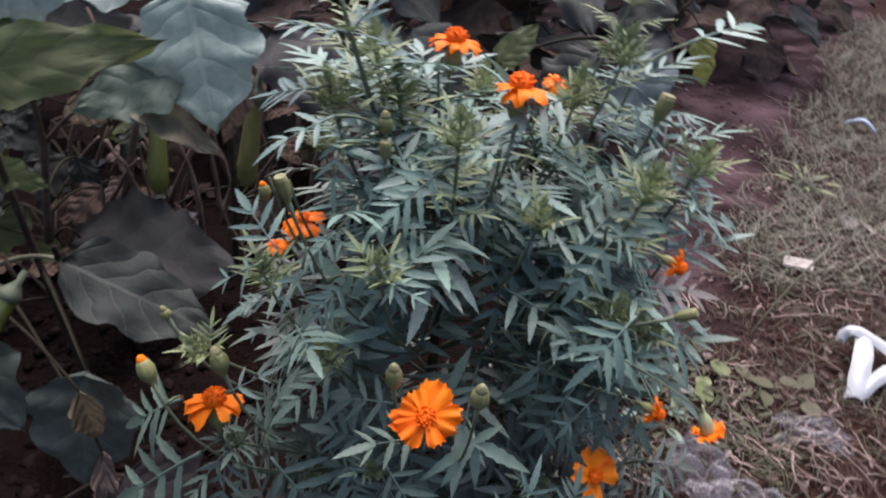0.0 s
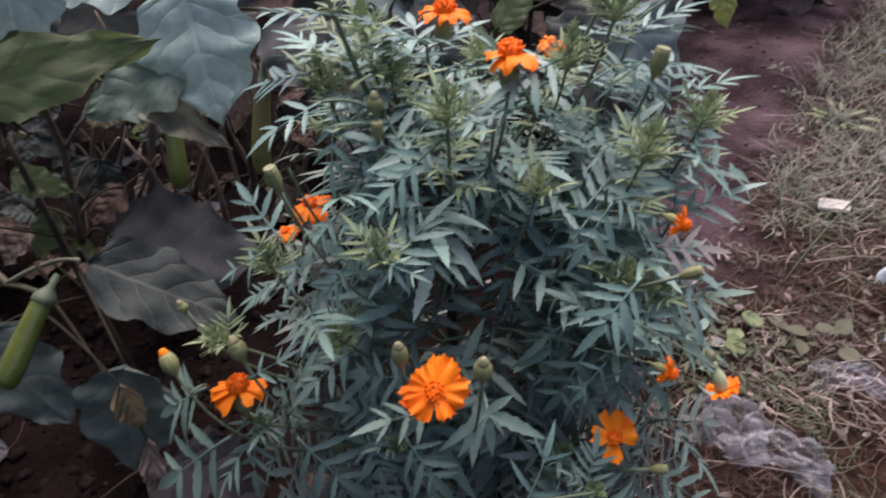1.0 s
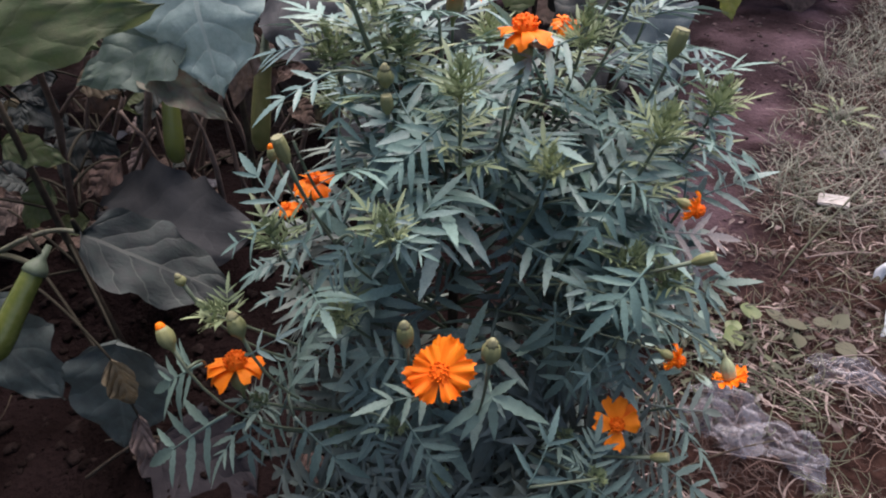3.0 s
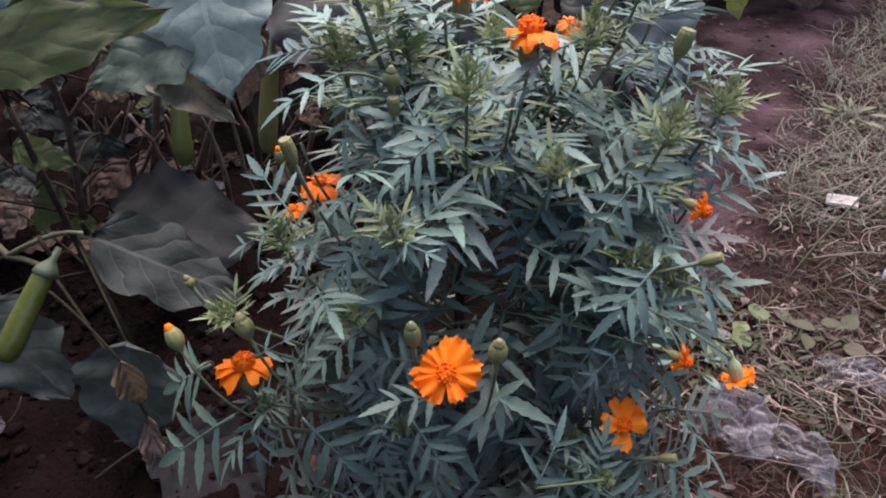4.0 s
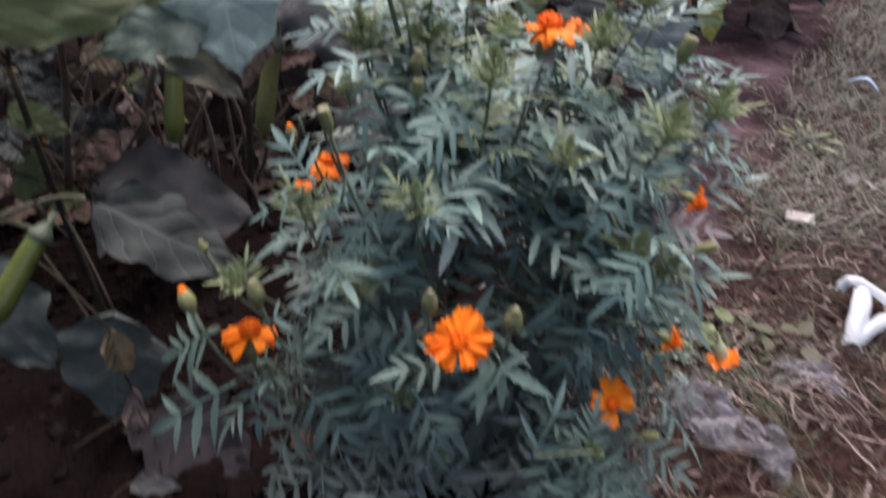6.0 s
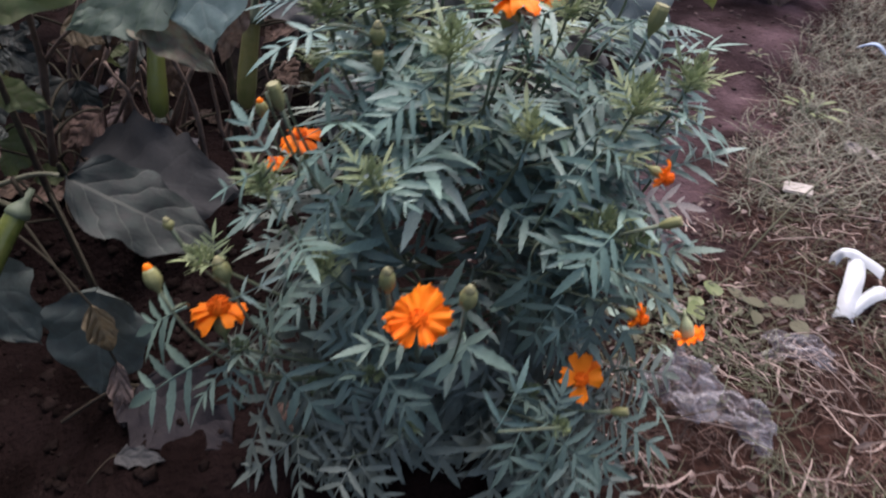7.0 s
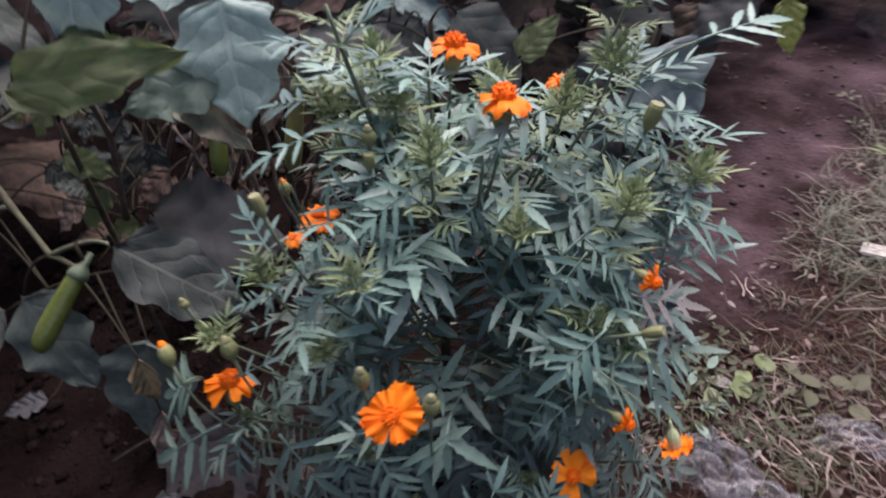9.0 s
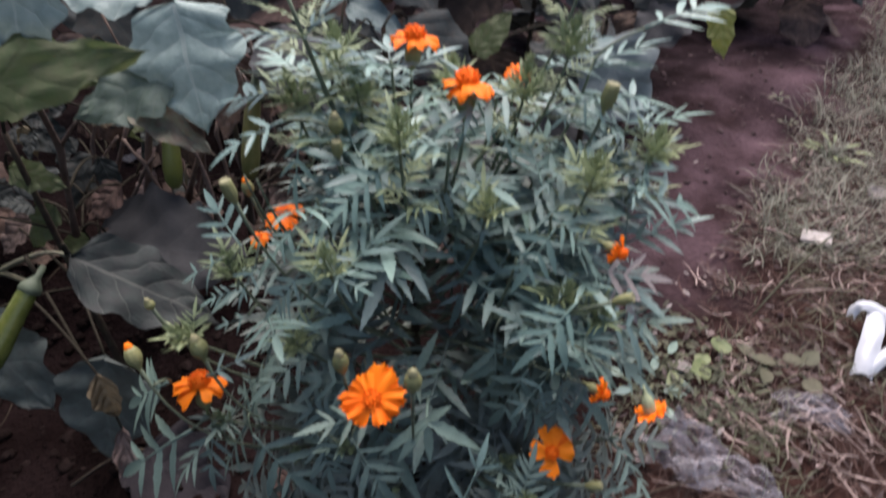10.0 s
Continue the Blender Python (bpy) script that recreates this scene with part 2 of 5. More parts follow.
by_strand(MAT_STRAW, 0.3, 1.9)
by_strand(MAT_SCRAP, 0.3, 2.4)
by_strand(MAT_GRASS, 0.6, 1.4)
by_strand(MAT_FARGRASS, 0.6, 1.4)
by_strand(MAT_PALESTRAW, 0.5, 1.7)
by_strand(MAT_CLOD, 0.6, 1.5)
by_strand(MAT_CRUMB, 0.8, 1.6)


def film_material():
    """Thin, cloudy, crumpled polythene: mostly clear, with a gloss and a milky veil."""
    m = bpy.data.materials.new("clear_polythene")
    m.use_nodes = True
    nt = m.node_tree
    bsdf, out = nt.nodes["Principled BSDF"], nt.nodes["Material Output"]
    bsdf.inputs["Base Color"].default_value = (0.52, 0.50, 0.54, 1)
    bsdf.inputs["Roughness"].default_value = 0.22
    bsdf.inputs["Specular IOR Level"].default_value = 0.8
    co = nt.nodes.new("ShaderNodeTexCoord")
    n = nt.nodes.new("ShaderNodeTexNoise")
    n.inputs["Scale"].default_value, n.inputs["Detail"].default_value = 8, 1
    nt.links.new(co.outputs["Object"], n.inputs["Vector"])
    span = nt.nodes.new("ShaderNodeMapRange")
    span.inputs["From Min"].default_value, span.inputs["From Max"].default_value = 0.35, 0.7
    span.inputs["To Min"].default_value, span.inputs["To Max"].default_value = 0.10, 0.31
    nt.links.new(n.outputs["Fac"], span.inputs["Value"])
    fold = nt.nodes.new("ShaderNodeBump")
    fold.inputs["Strength"].default_value, fold.inputs["Distance"].default_value = 0.5, 0.004
    nt.links.new(n.outputs["Fac"], fold.inputs["Height"])
    nt.links.new(fold.outputs[0], bsdf.inputs["Normal"])
    clear = nt.nodes.new("ShaderNodeBsdfTransparent")
    mix = nt.nodes.new("ShaderNodeMixShader")
    nt.links.new(span.outputs[0], mix.inputs[0])
    nt.links.new(clear.outputs[0], mix.inputs[1])
    nt.links.new(bsdf.outputs[0], mix.inputs[2])
    nt.links.new(mix.outputs[0], out.inputs["Surface"])
    return m


MAT_FILM = film_material()


def ground_material():
    """Bare reddish soil under the plants and on the path, brown thatch over the grassy strip beside it."""
    m = material("soil", (0.023, 0.0138, 0.0145), 0.95, 0.02, 0.35, 7.0, 90.0, 1.0, 0.010, (0.070, 0.045, 0.051), stops=(0.36, 0.66))
    nt = m.node_tree
    bsdf = nt.nodes["Principled BSDF"]
    hsv = next(n for n in nt.nodes if n.bl_idname == "ShaderNodeHueSaturation")
    co = nt.nodes.new("ShaderNodeTexCoord")
    sep = nt.nodes.new("ShaderNodeSeparateXYZ")
    nt.links.new(co.outputs["Object"], sep.inputs[0])
    edge = nt.nodes.new("ShaderNodeTexNoise")
    edge.inputs["Scale"].default_value, edge.inputs["Detail"].default_value = 4.0, 6
    nt.links.new(co.outputs["Object"], edge.inputs["Vector"])

    def op(kind, a, b):
        n = nt.nodes.new("ShaderNodeMath")
        n.operation = kind
        for i, v in enumerate((a, b)):
            if isinstance(v, (int, float)):
                n.inputs[i].default_value = v
            else:
                nt.links.new(v, n.inputs[i])
        return n.outputs[0]
    # signed distance to the right of the strip's edge, which runs from (0.35, 0.65) to (1.7, 2.8)
    side = op("SUBTRACT", op("MULTIPLY", op("SUBTRACT", sep.outputs[0], 0.35), 0.847), op("MULTIPLY", op("SUBTRACT", sep.outputs[1], 0.65), 0.532))
    side = op("ADD", side, op("MULTIPLY", op("SUBTRACT", edge.outputs["Fac"], 0.5), 0.24))
    span = nt.nodes.new("ShaderNodeMapRange")
    span.inputs["From Min"].default_value, span.inputs["From Max"].default_value = -0.06, 0.07
    nt.links.new(side, span.inputs["Value"])
    mix = nt.nodes.new("ShaderNodeMix")
    mix.data_type = "RGBA"
    nt.links.new(span.outputs[0], mix.inputs["Factor"])
    # bed soil darkened under and beside the plants: damp, with their shade painted in
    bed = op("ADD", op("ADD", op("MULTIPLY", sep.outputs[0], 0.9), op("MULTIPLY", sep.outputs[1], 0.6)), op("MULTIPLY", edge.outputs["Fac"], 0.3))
    damp_shade = nt.nodes.new("ShaderNodeMapRange")
    damp_shade.inputs["From Min"].default_value, damp_shade.inputs["From Max"].default_value = 0.95, 1.27
    nt.links.new(bed, damp_shade.inputs["Value"])
    bed_tone = nt.nodes.new("ShaderNodeMix")
    bed_tone.data_type = "RGBA"
    nt.links.new(damp_shade.outputs[0], bed_tone.inputs["Factor"])
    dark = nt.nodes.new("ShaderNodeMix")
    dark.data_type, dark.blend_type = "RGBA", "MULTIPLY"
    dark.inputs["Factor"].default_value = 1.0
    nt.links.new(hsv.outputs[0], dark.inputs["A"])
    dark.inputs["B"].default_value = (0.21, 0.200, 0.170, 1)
    patch = nt.nodes.new("ShaderNodeTexNoise")
    patch.inputs["Scale"].default_value, patch.inputs["Detail"].default_value = 3.2, 4
    nt.links.new(co.outputs["Object"], patch.inputs["Vector"])
    damp = nt.nodes.new("ShaderNodeMapRange")
    damp.inputs["From Min"].default_value, damp.inputs["From Max"].default_value = 0.40, 0.60
    damp.inputs["To Min"].default_value, damp.inputs["To Max"].default_value = 0.50, 1.45
    nt.links.new(patch.outputs["Fac"], damp.inputs["Value"])
    # the tilled row beside the path darkens towards the plants, shade painted in with damp
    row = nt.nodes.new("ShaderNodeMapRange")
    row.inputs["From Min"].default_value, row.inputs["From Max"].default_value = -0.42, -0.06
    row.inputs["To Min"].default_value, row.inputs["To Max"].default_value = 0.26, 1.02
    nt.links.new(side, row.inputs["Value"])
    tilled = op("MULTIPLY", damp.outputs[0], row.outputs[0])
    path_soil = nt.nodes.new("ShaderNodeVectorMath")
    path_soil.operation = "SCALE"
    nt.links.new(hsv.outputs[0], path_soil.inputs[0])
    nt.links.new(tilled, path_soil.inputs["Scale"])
    nt.links.new(dark.outputs["Result"], bed_tone.inputs["A"])
    nt.links.new(path_soil.outputs[0], bed_tone.inputs["B"])
    nt.links.new(bed_tone.outputs["Result"], mix.inputs["A"])
    thatch = nt.nodes.new("ShaderNodeValToRGB")
    thatch.color_ramp.elements[0].position, thatch.color_ramp.elements[1].position = 0.35, 0.65
    thatch.color_ramp.elements[0].color = (0.014, 0.0080, 0.0070, 1)
    thatch.color_ramp.elements[1].color = (0.036, 0.019, 0.0155, 1)
    fine = nt.nodes.new("ShaderNodeTexNoise")
    fine.inputs["Scale"].default_value, fine.inputs["Detail"].default_value = 45, 6
    nt.links.new(co.outputs["Object"], fine.inputs["Vector"])
    nt.links.new(fine.outputs["Fac"], thatch.inputs["Fac"])
    nt.links.new(thatch.outputs[0], mix.inputs["B"])
    nt.links.new(mix.outputs["Result"], bsdf.inputs["Base Color"])
    return m


MAT_GROUND = ground_material()

# ---- mesh tools ----
UP = Vector((0, 0, 1))
PLACED = {}


def solid(name, verts, faces, mat, uv=None, smooth=True):
    me = bpy.data.meshes.new(name)
    me.from_pydata([tuple(v) for v in verts], [], faces)
    for mm in (mat if isinstance(mat, (list, tuple)) else [mat]):
        me.materials.append(mm)
    if uv:
        layer = me.uv_layers.new(name="blade")
        for loop in me.loops:
            layer.data[loop.index].uv = uv[loop.vertex_index]
    if smooth:
        me.polygons.foreach_set("use_smooth", [True] * len(me.polygons))
    me.update()
    return me


def thing(name, place, label, category, group="", kind="", me=None, m=None):
    ob = new(name, me)
    m = m or Matrix.Translation(place)
    ob.matrix_basis = m
    PLACED[ob] = m
    return tagged(ob, label, category, group, kind)


def part(name, me, parent, m=None, label=""):
    """A mesh under a thing or a part; m is its pose in the world."""
    ob = new(name, me)
    m = m or Matrix.Identity(4)
    ob.parent = parent
    ob.matrix_basis = PLACED[parent].inverted() @ m
    PLACED[ob] = m
    return tagged(ob, label)


def tube(points, radii, sides=6):
    """Verts and faces of a closed, tapering tube through the points."""
    pts = [Vector(p) for p in points]
    verts, faces = [], []
    side = Vector((1, 0.13, 0.07))
    for i, p in enumerate(pts):
        d = (pts[min(i + 1, len(pts) - 1)] - pts[max(i - 1, 0)]).normalized()
        side = (side - d * side.dot(d)).normalized()
        other = d.cross(side)
        for k in range(sides):
            a = 2 * math.pi * k / sides
            verts.append(p + (side * math.cos(a) + other * math.sin(a)) * radii[i])
    for i in range(len(pts) - 1):
        for k in range(sides):
            a, b = i * sides + k, i * sides + (k + 1) % sides
            faces.append((a, b, b + sides, a + sides))
    faces.append(tuple(range(sides))[::-1])
    faces.append(tuple((len(pts) - 1) * sides + k for k in range(sides)))
    return verts, faces


def bend(a, b, c, n):
    """n + 1 points of the curve from a to c that b pulls."""
    a, b, c = Vector(a), Vector(b), Vector(c)
    return [a * (1 - t) ** 2 + b * 2 * t * (1 - t) + c * t * t for t in (i / n for i in range(n + 1))]


def spin(profile, sides, ribs=0, rib=0.0, lean=(0, 0)):
    """A turned body from (radius, height) rows, with optional ribs; closed at both ends."""
    verts, faces = [], []
    for i, (r, z) in enumerate(profile):
        for k in range(sides):
            a = 2 * math.pi * k / sides
            rr = r * (1 + rib * math.cos(ribs * a))
            verts.append((rr * math.cos(a) + lean[0] * z * z, rr * math.sin(a) + lean[1] * z * z, z))
    for i in range(len(profile) - 1):
        for k in range(sides):
            a, b = i * sides + k, i * sides + (k + 1) % sides
            faces.append((a, b, b + sides, a + sides))
    faces.append(tuple(range(sides))[::-1])
    faces.append(tuple((len(profile) - 1) * sides + k for k in range(sides)))
    return verts, faces


def basis(y, n, origin, size=1.0):
    """The pose whose y axis runs along y and whose z axis is as near n as it can be."""
    y = Vector(y).normalized()
    n = Vector(n)
    z = n - y * n.dot(y)
    z = z.normalized() if z.length > 1e-5 else y.orthogonal().normalized()
    x = y.cross(z)
    m = Matrix((x, y, z)).transposed().to_4x4()
    return Matrix.Translation(origin) @ m @ Matrix.Scale(size, 4)


def facing(n, origin, turn=0.0, size=1.0):
    n = Vector(n).normalized()
    q = UP.rotation_difference(n)
    return Matrix.Translation(origin) @ q.to_matrix().to_4x4() @ pose(0, 0, 0, 0, 0, turn) @ Matrix.Scale(size, 4)


# ---- ground ----
def smooth(a, b, x):
    t = max(0.0, min(1.0, (x - a) / (b - a)))
    return t * t * (3 - 2 * t)


def ground_z(x, y):
    """The soil: a furrow in front of the eggplants, a low ridge under the rows, clods and small hollows."""
    near = 1 - smooth(4, 9, math.hypot(x, y - 1))
    z = 0.014 * noise.noise((x * 3.1, y * 3.1, 0.3)) + 0.008 * noise.noise((x * 11, y * 11, 4.0)) * near
    z += 0.007 * noise.noise((x * 26, y * 26, 2.0)) * near + 0.004 * noise.noise((x * 50, y * 50, 9.0)) * near
    z -= 0.12 * smooth(-0.30, -0.62, x) * (1 - smooth(0.75, 1.05, y))
    row = abs((x + 0.5) * 0.633 - (y - 0.85) * 0.774)
    z += 0.03 * (1 - smooth(0.05, 0.35, row)) * smooth(-0.9, -0.2, x) * near
    return z


def spaced(lo, hi, step, far):
    inner = [lo + (hi - lo) * i / round((hi - lo) / step) for i in range(round((hi - lo) / step) + 1)]
    left, right, d = [], [], step
    a, b = lo, hi
    while b < far:
        d *= 1.35
        a, b = a - d, b + d
        left.append(a)
        right.append(b)
    return left[::-1] + inner + right


xs, ys = spaced(-1.3, 2.0, 0.018, 900), spaced(0.1, 3.0, 0.018, 900)
verts = [(x, y, ground_z(x, y)) for y in ys for x in xs]
w = len(xs)
faces = [(j * w + i, j * w + i + 1, (j + 1) * w + i + 1, (j + 1) * w + i) for j in range(len(ys) - 1) for i in range(w - 1)]
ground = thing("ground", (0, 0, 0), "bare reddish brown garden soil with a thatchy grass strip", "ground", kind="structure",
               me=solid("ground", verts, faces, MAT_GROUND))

# ---- marigold: its pieces ----
def leaflet(verts, faces, base, way, length, width, normal, fold, droop, steps=11, tooth=0.24):
    """One saw-edged, lance-shaped blade with a sunk midrib, added to verts and faces."""
    base, way, normal = Vector(base), Vector(way).normalized(), Vector(normal)
    normal = (normal - way * normal.dot(way)).normalized()
    side = way.cross(normal)
    start = len(verts)
    for i in range(steps + 1):
        s = i / steps
        half = 0.5 * width * (math.sin(math.pi * min(1, 0.06 + 0.94 * s) ** 0.85)) ** 0.9
        half = max(half * (1 if i % 2 else 1 - tooth), 0.0004)
        mid = base + way * (length * s) - normal * (droop * length * s * s)
        lift = normal * (half * fold)
        fwd = way * (0.02 * length if i % 2 else 0)
        verts.extend((mid - side * half + lift - fwd, mid, mid + side * half + lift - fwd))
    for i in range(steps):
        a = start + 3 * i
        faces.extend(((a, a + 1, a + 4, a + 3), (a + 1, a + 2, a + 5, a + 4)))


def pinnate(seed, pairs=5, slim=1.0, young=False):
    """A feathered leaf one unit long: stalk, midrib, paired leaflets and a larger end leaflet. It grows along y, face up."""
    r = random.Random(seed)
    verts, faces = [], []
    arch = r.uniform(0.05, 0.22)
    sway = r.uniform(-0.10, 0.10)

    def at(s):
        return Vector((sway * s * s, s, -arch * s * s))
    end = 0.60
    v, f = tube([at(end * i / 6) for i in range(7)], [0.016 - 0.010 * i / 6 for i in range(7)], 5)
    verts += v
    faces += f
    for p in range(pairs):
        s = 0.15 + (end - 0.20) * (p + 0.2 * r.random()) / max(1, pairs - 1) if pairs > 1 else 0.4
        big = 0.28 + 0.19 * math.sin(math.pi * min(1, (p + 0.9) / pairs) ** 0.9)
        for hand in (-1, 1):
            ang = radians(r.uniform(46, 66) - 12 * p / pairs)
            way = Vector((hand * math.sin(ang), math.cos(ang), r.uniform(-0.16, 0.10)))
            length = big * r.uniform(0.85, 1.15)
            leaflet(verts, faces, at(s + r.uniform(-0.015, 0.015)), way, length, length * r.uniform(0.165, 0.225) * slim,
                    (hand * r.uniform(-0.35, 0.15), 0, 1), r.uniform(0.12, 0.4), r.uniform(0.02, 0.28), 9)
    leaflet(verts, faces, at(end - 0.02), (sway * 1.4 + r.uniform(-0.1, 0.1), 1, -2 * arch * end), 0.50, 0.50 * r.uniform(0.21, 0.26) * slim,
            (r.uniform(-0.2, 0.2), 0, 1), r.uniform(0.12, 0.3), r.uniform(0.02, 0.2), 13)
    return solid("leaf", verts, faces, MAT_YOUNG if young else MAT_LEAF)


LEAVES = [pinnate(100 + i, (3, 3, 4, 3)[i % 4]) for i in range(12)]
SLIM = [pinnate(140 + i, (2, 3)[i % 2], 0.9) for i in range(5)]
# the same leaves in the darkened colour, for the shaded lower part
LOWER = []
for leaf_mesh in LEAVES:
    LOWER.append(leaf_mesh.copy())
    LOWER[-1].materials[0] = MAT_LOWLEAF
FRESH = [pinnate(160 + i, 4, 0.8, True) for i in range(4)]


def tuft_mesh(seed):
    """The green top of a shoot: narrow unopened leaves, each with a few fine leaflets, crowded up a short stem."""
    r = random.Random(seed)
    verts, faces = [], []
    for k in range(12):
        s = k / 12
        a = k * 2.39996 + r.uniform(-0.4, 0.4)
        tilt = radians(66 - 50 * s + r.uniform(-12, 12))
        way = Vector((math.sin(tilt) * math.cos(a), math.sin(tilt) * math.sin(a), math.cos(tilt)))
        foot = Vector((0, 0, 0.55 * s - 0.1))
        length = r.uniform(0.40, 0.60) * (1 - 0.5 * s)
        inward = UP - way * UP.dot(way)
        cross = way.cross(inward).normalized()
        leaflet(verts, faces, foot + way * length * 0.2, way, length * 0.85, length * 0.20, inward, 0.5, r.uniform(-0.5, -0.05), 7)
        for j in range(3):
            for hand in (-1, 1):
                p = foot + way * length * (0.22 + 0.22 * j)
                leaflet(verts, faces, p, way * 0.8 + cross * hand * 0.85 + inward.normalized() * r.uniform(0.1, 0.6), length * (0.50 - 0.07 * j), length * 0.14, inward, 0.4, r.uniform(-0.5, 0.1), 5)
        v, f = tube([foot, foot + way * length * 0.4, foot + way * length * 0.75], [0.016, 0.013, 0.008], 4)
        o = len(verts)
        verts += v
        faces += [tuple(i + o for i in q) for q in f]
    return solid("young_leaves", verts, faces, MAT_YOUNG)


TUFTS = [tuft_mesh(200 + i) for i in range(5)]


def petal_mesh(seed, droop, ruffle):
    """One ray floret a unit long, growing along x: narrow at the foot, broad, notched and pleated at the rim."""
    r = random.Random(seed)
    nu, nv = 8, 8
    notch = r.uniform(0.06, 0.18)
    phase = r.uniform(0, 6)
    verts, faces = [], []
    for i in range(nu + 1):
        s = i / nu
        half = 0.5 * (0.26 + 0.72 * s ** 0.75) * (1 - 0.22 * smooth(0.8, 1.0, s))
        for j in range(nv + 1):
            t = 2 * j / nv - 1
            reach = s * (1 - notch * s * (1 - min(1, abs(t) * 2.2)) - 0.16 * s * t * t - 0.07 * s * s * (j % 2) - 0.06 * s * s * abs(noise.noise((t * 5, seed, 0.3))))
            wave = ruffle * s * s * math.sin(t * 4.5 + phase) + 0.025 * math.cos(t * 12 + phase) * s
            verts.append((reach, t * half, wave - droop * s * s + 0.05 * s))
    for i in range(nu):
        for j in range(nv):
            a = i * (nv + 1) + j
            faces.append((a, a + 1, a + nv + 2, a + nv + 1))
    return solid("petal", verts, faces, MAT_PETAL)


def disc_mesh(seed, dome):
    """The crowded tube florets in the middle, as a mound of small blunt points. Unit radius."""
    r = random.Random(seed)
    verts, faces = spin([(0.15, -0.5), (0.75, -0.15), (0.86, 0.05), (0.7, 0.06 + 0.55 * dome), (0.4, 0.08 + 0.85 * dome), (0.05, 0.1 + dome)], 12)
    n = 46
    for k in range(n):
        q = math.sqrt((k + 0.5) / n)
        a = k * 2.39996
        c = Vector((0.82 * q * math.cos(a), 0.82 * q * math.sin(a), dome * math.sqrt(max(0, 1 - 0.8 * q * q)) * 0.95))
        c += Vector((r.uniform(-0.08, 0.08), r.uniform(-0.08, 0.08), r.uniform(-0.12, 0.10)))
        out = (Vector((c.x * 0.7, c.y * 0.7, 0.8)) + Vector((r.uniform(-0.7, 0.7), r.uniform(-0.7, 0.7), 0))).normalized()
        v, f = tube([c - out * 0.1, c + out * 0.16, c + out * (r.uniform(0.17, 0.24) if dome > 0.5 else r.uniform(0.20, 0.40))], [0.075, r.uniform(0.07, 0.12), 0.06], 5)
        o = len(verts)
        verts += v
        faces += [tuple(i + o for i in p) for p in f]
    return solid("flower", verts, faces, MAT_DISC)


def calyx_mesh(name="calyx", length=1.0, mouth=0.75, belly=1.0, mat=None):
    """A ribbed green cup, base at the origin, growing along z, about unit radius at the belly."""
    rows = [(0.17, -1.3), (0.21, -0.7), (0.28, -0.3), (0.46, 0.0), (0.8 * belly, 0.5), (1.0 * belly, 1.1), (0.98 * belly, 1.7), (0.5 * (belly + mouth), 2.2), (mouth, 2.6), (mouth * 0.8, 2.62)]
    v, f = spin([(r, z * length) for r, z in rows], 24, 8, 0.06)
    return solid(name, v, f, mat or MAT_CALYX)


PETALS = {"flat": [petal_mesh(300 + i, 0.02 + 0.05 * (i % 3), 0.11) for i in range(5)],
          "droop": [petal_mesh(320 + i, 0.42, 0.12) for i in range(5)],
          "spread": [petal_mesh(330 + i, 0.26, 0.13) for i in range(5)],
          "hang": [petal_mesh(340 + i, 0.15, 0.16) for i in range(4)]}
DISCS = {"low": disc_mesh(360, 0.35), "dome": disc_mesh(361, 0.85)}
CALYX, PALE_CALYX = calyx_mesh(), calyx_mesh("calyx", 1.15, 0.90, 0.98, MAT_PALECALYX)
BUD_TIPS = {}
for key, rows, mt in (("pale", [(0.72, 0), (0.62, 0.35), (0.36, 0.75), (0.22, 0.95), (0.05, 0.9)], MAT_BUDTIP),
                      ("cut", [(0.82, 0), (0.88, 0.12), (0.82, 0.22), (0.55, 0.18), (0.1, 0.1)], MAT_BUDTIP),
                      ("orange", [(0.64, 0), (0.58, 0.25), (0.44, 0.55), (0.28, 0.8), (0.06, 0.7)], MAT_PETAL)):
    v, f = spin(rows, 16, 8, 0.09)
    BUD_TIPS[key] = solid("tip", v, f, mt)

# ---- marigold: the plant ----
ROOT = Vector((0.02, 0.54, ground_z(0.02, 0.54)))
marigold = thing("marigold_plant", ROOT, "bushy French marigold with orange flowers, buds and feathery blue-green leaves", "flowering plant")
TRUNK = bend(ROOT - Vector((0, 0, 0.02)), (0.0, 0.56, 0.22), (0.03, 0.53, 0.44), 10)
v, f = tube(TRUNK, [0.0085 - 0.0005 * i for i in range(11)], 8)
part("main_stem", solid("main_stem", v, f, MAT_WOODY), marigold, None, "thick brownish green main stem")

NODES = []          # places on the branches where leaves can join
OPEN = []           # flower heads, which the leaves leave open: place, way it faces, radius
leaf_spots = []     # (base, way, length, young) of the leaves that grow along the branches


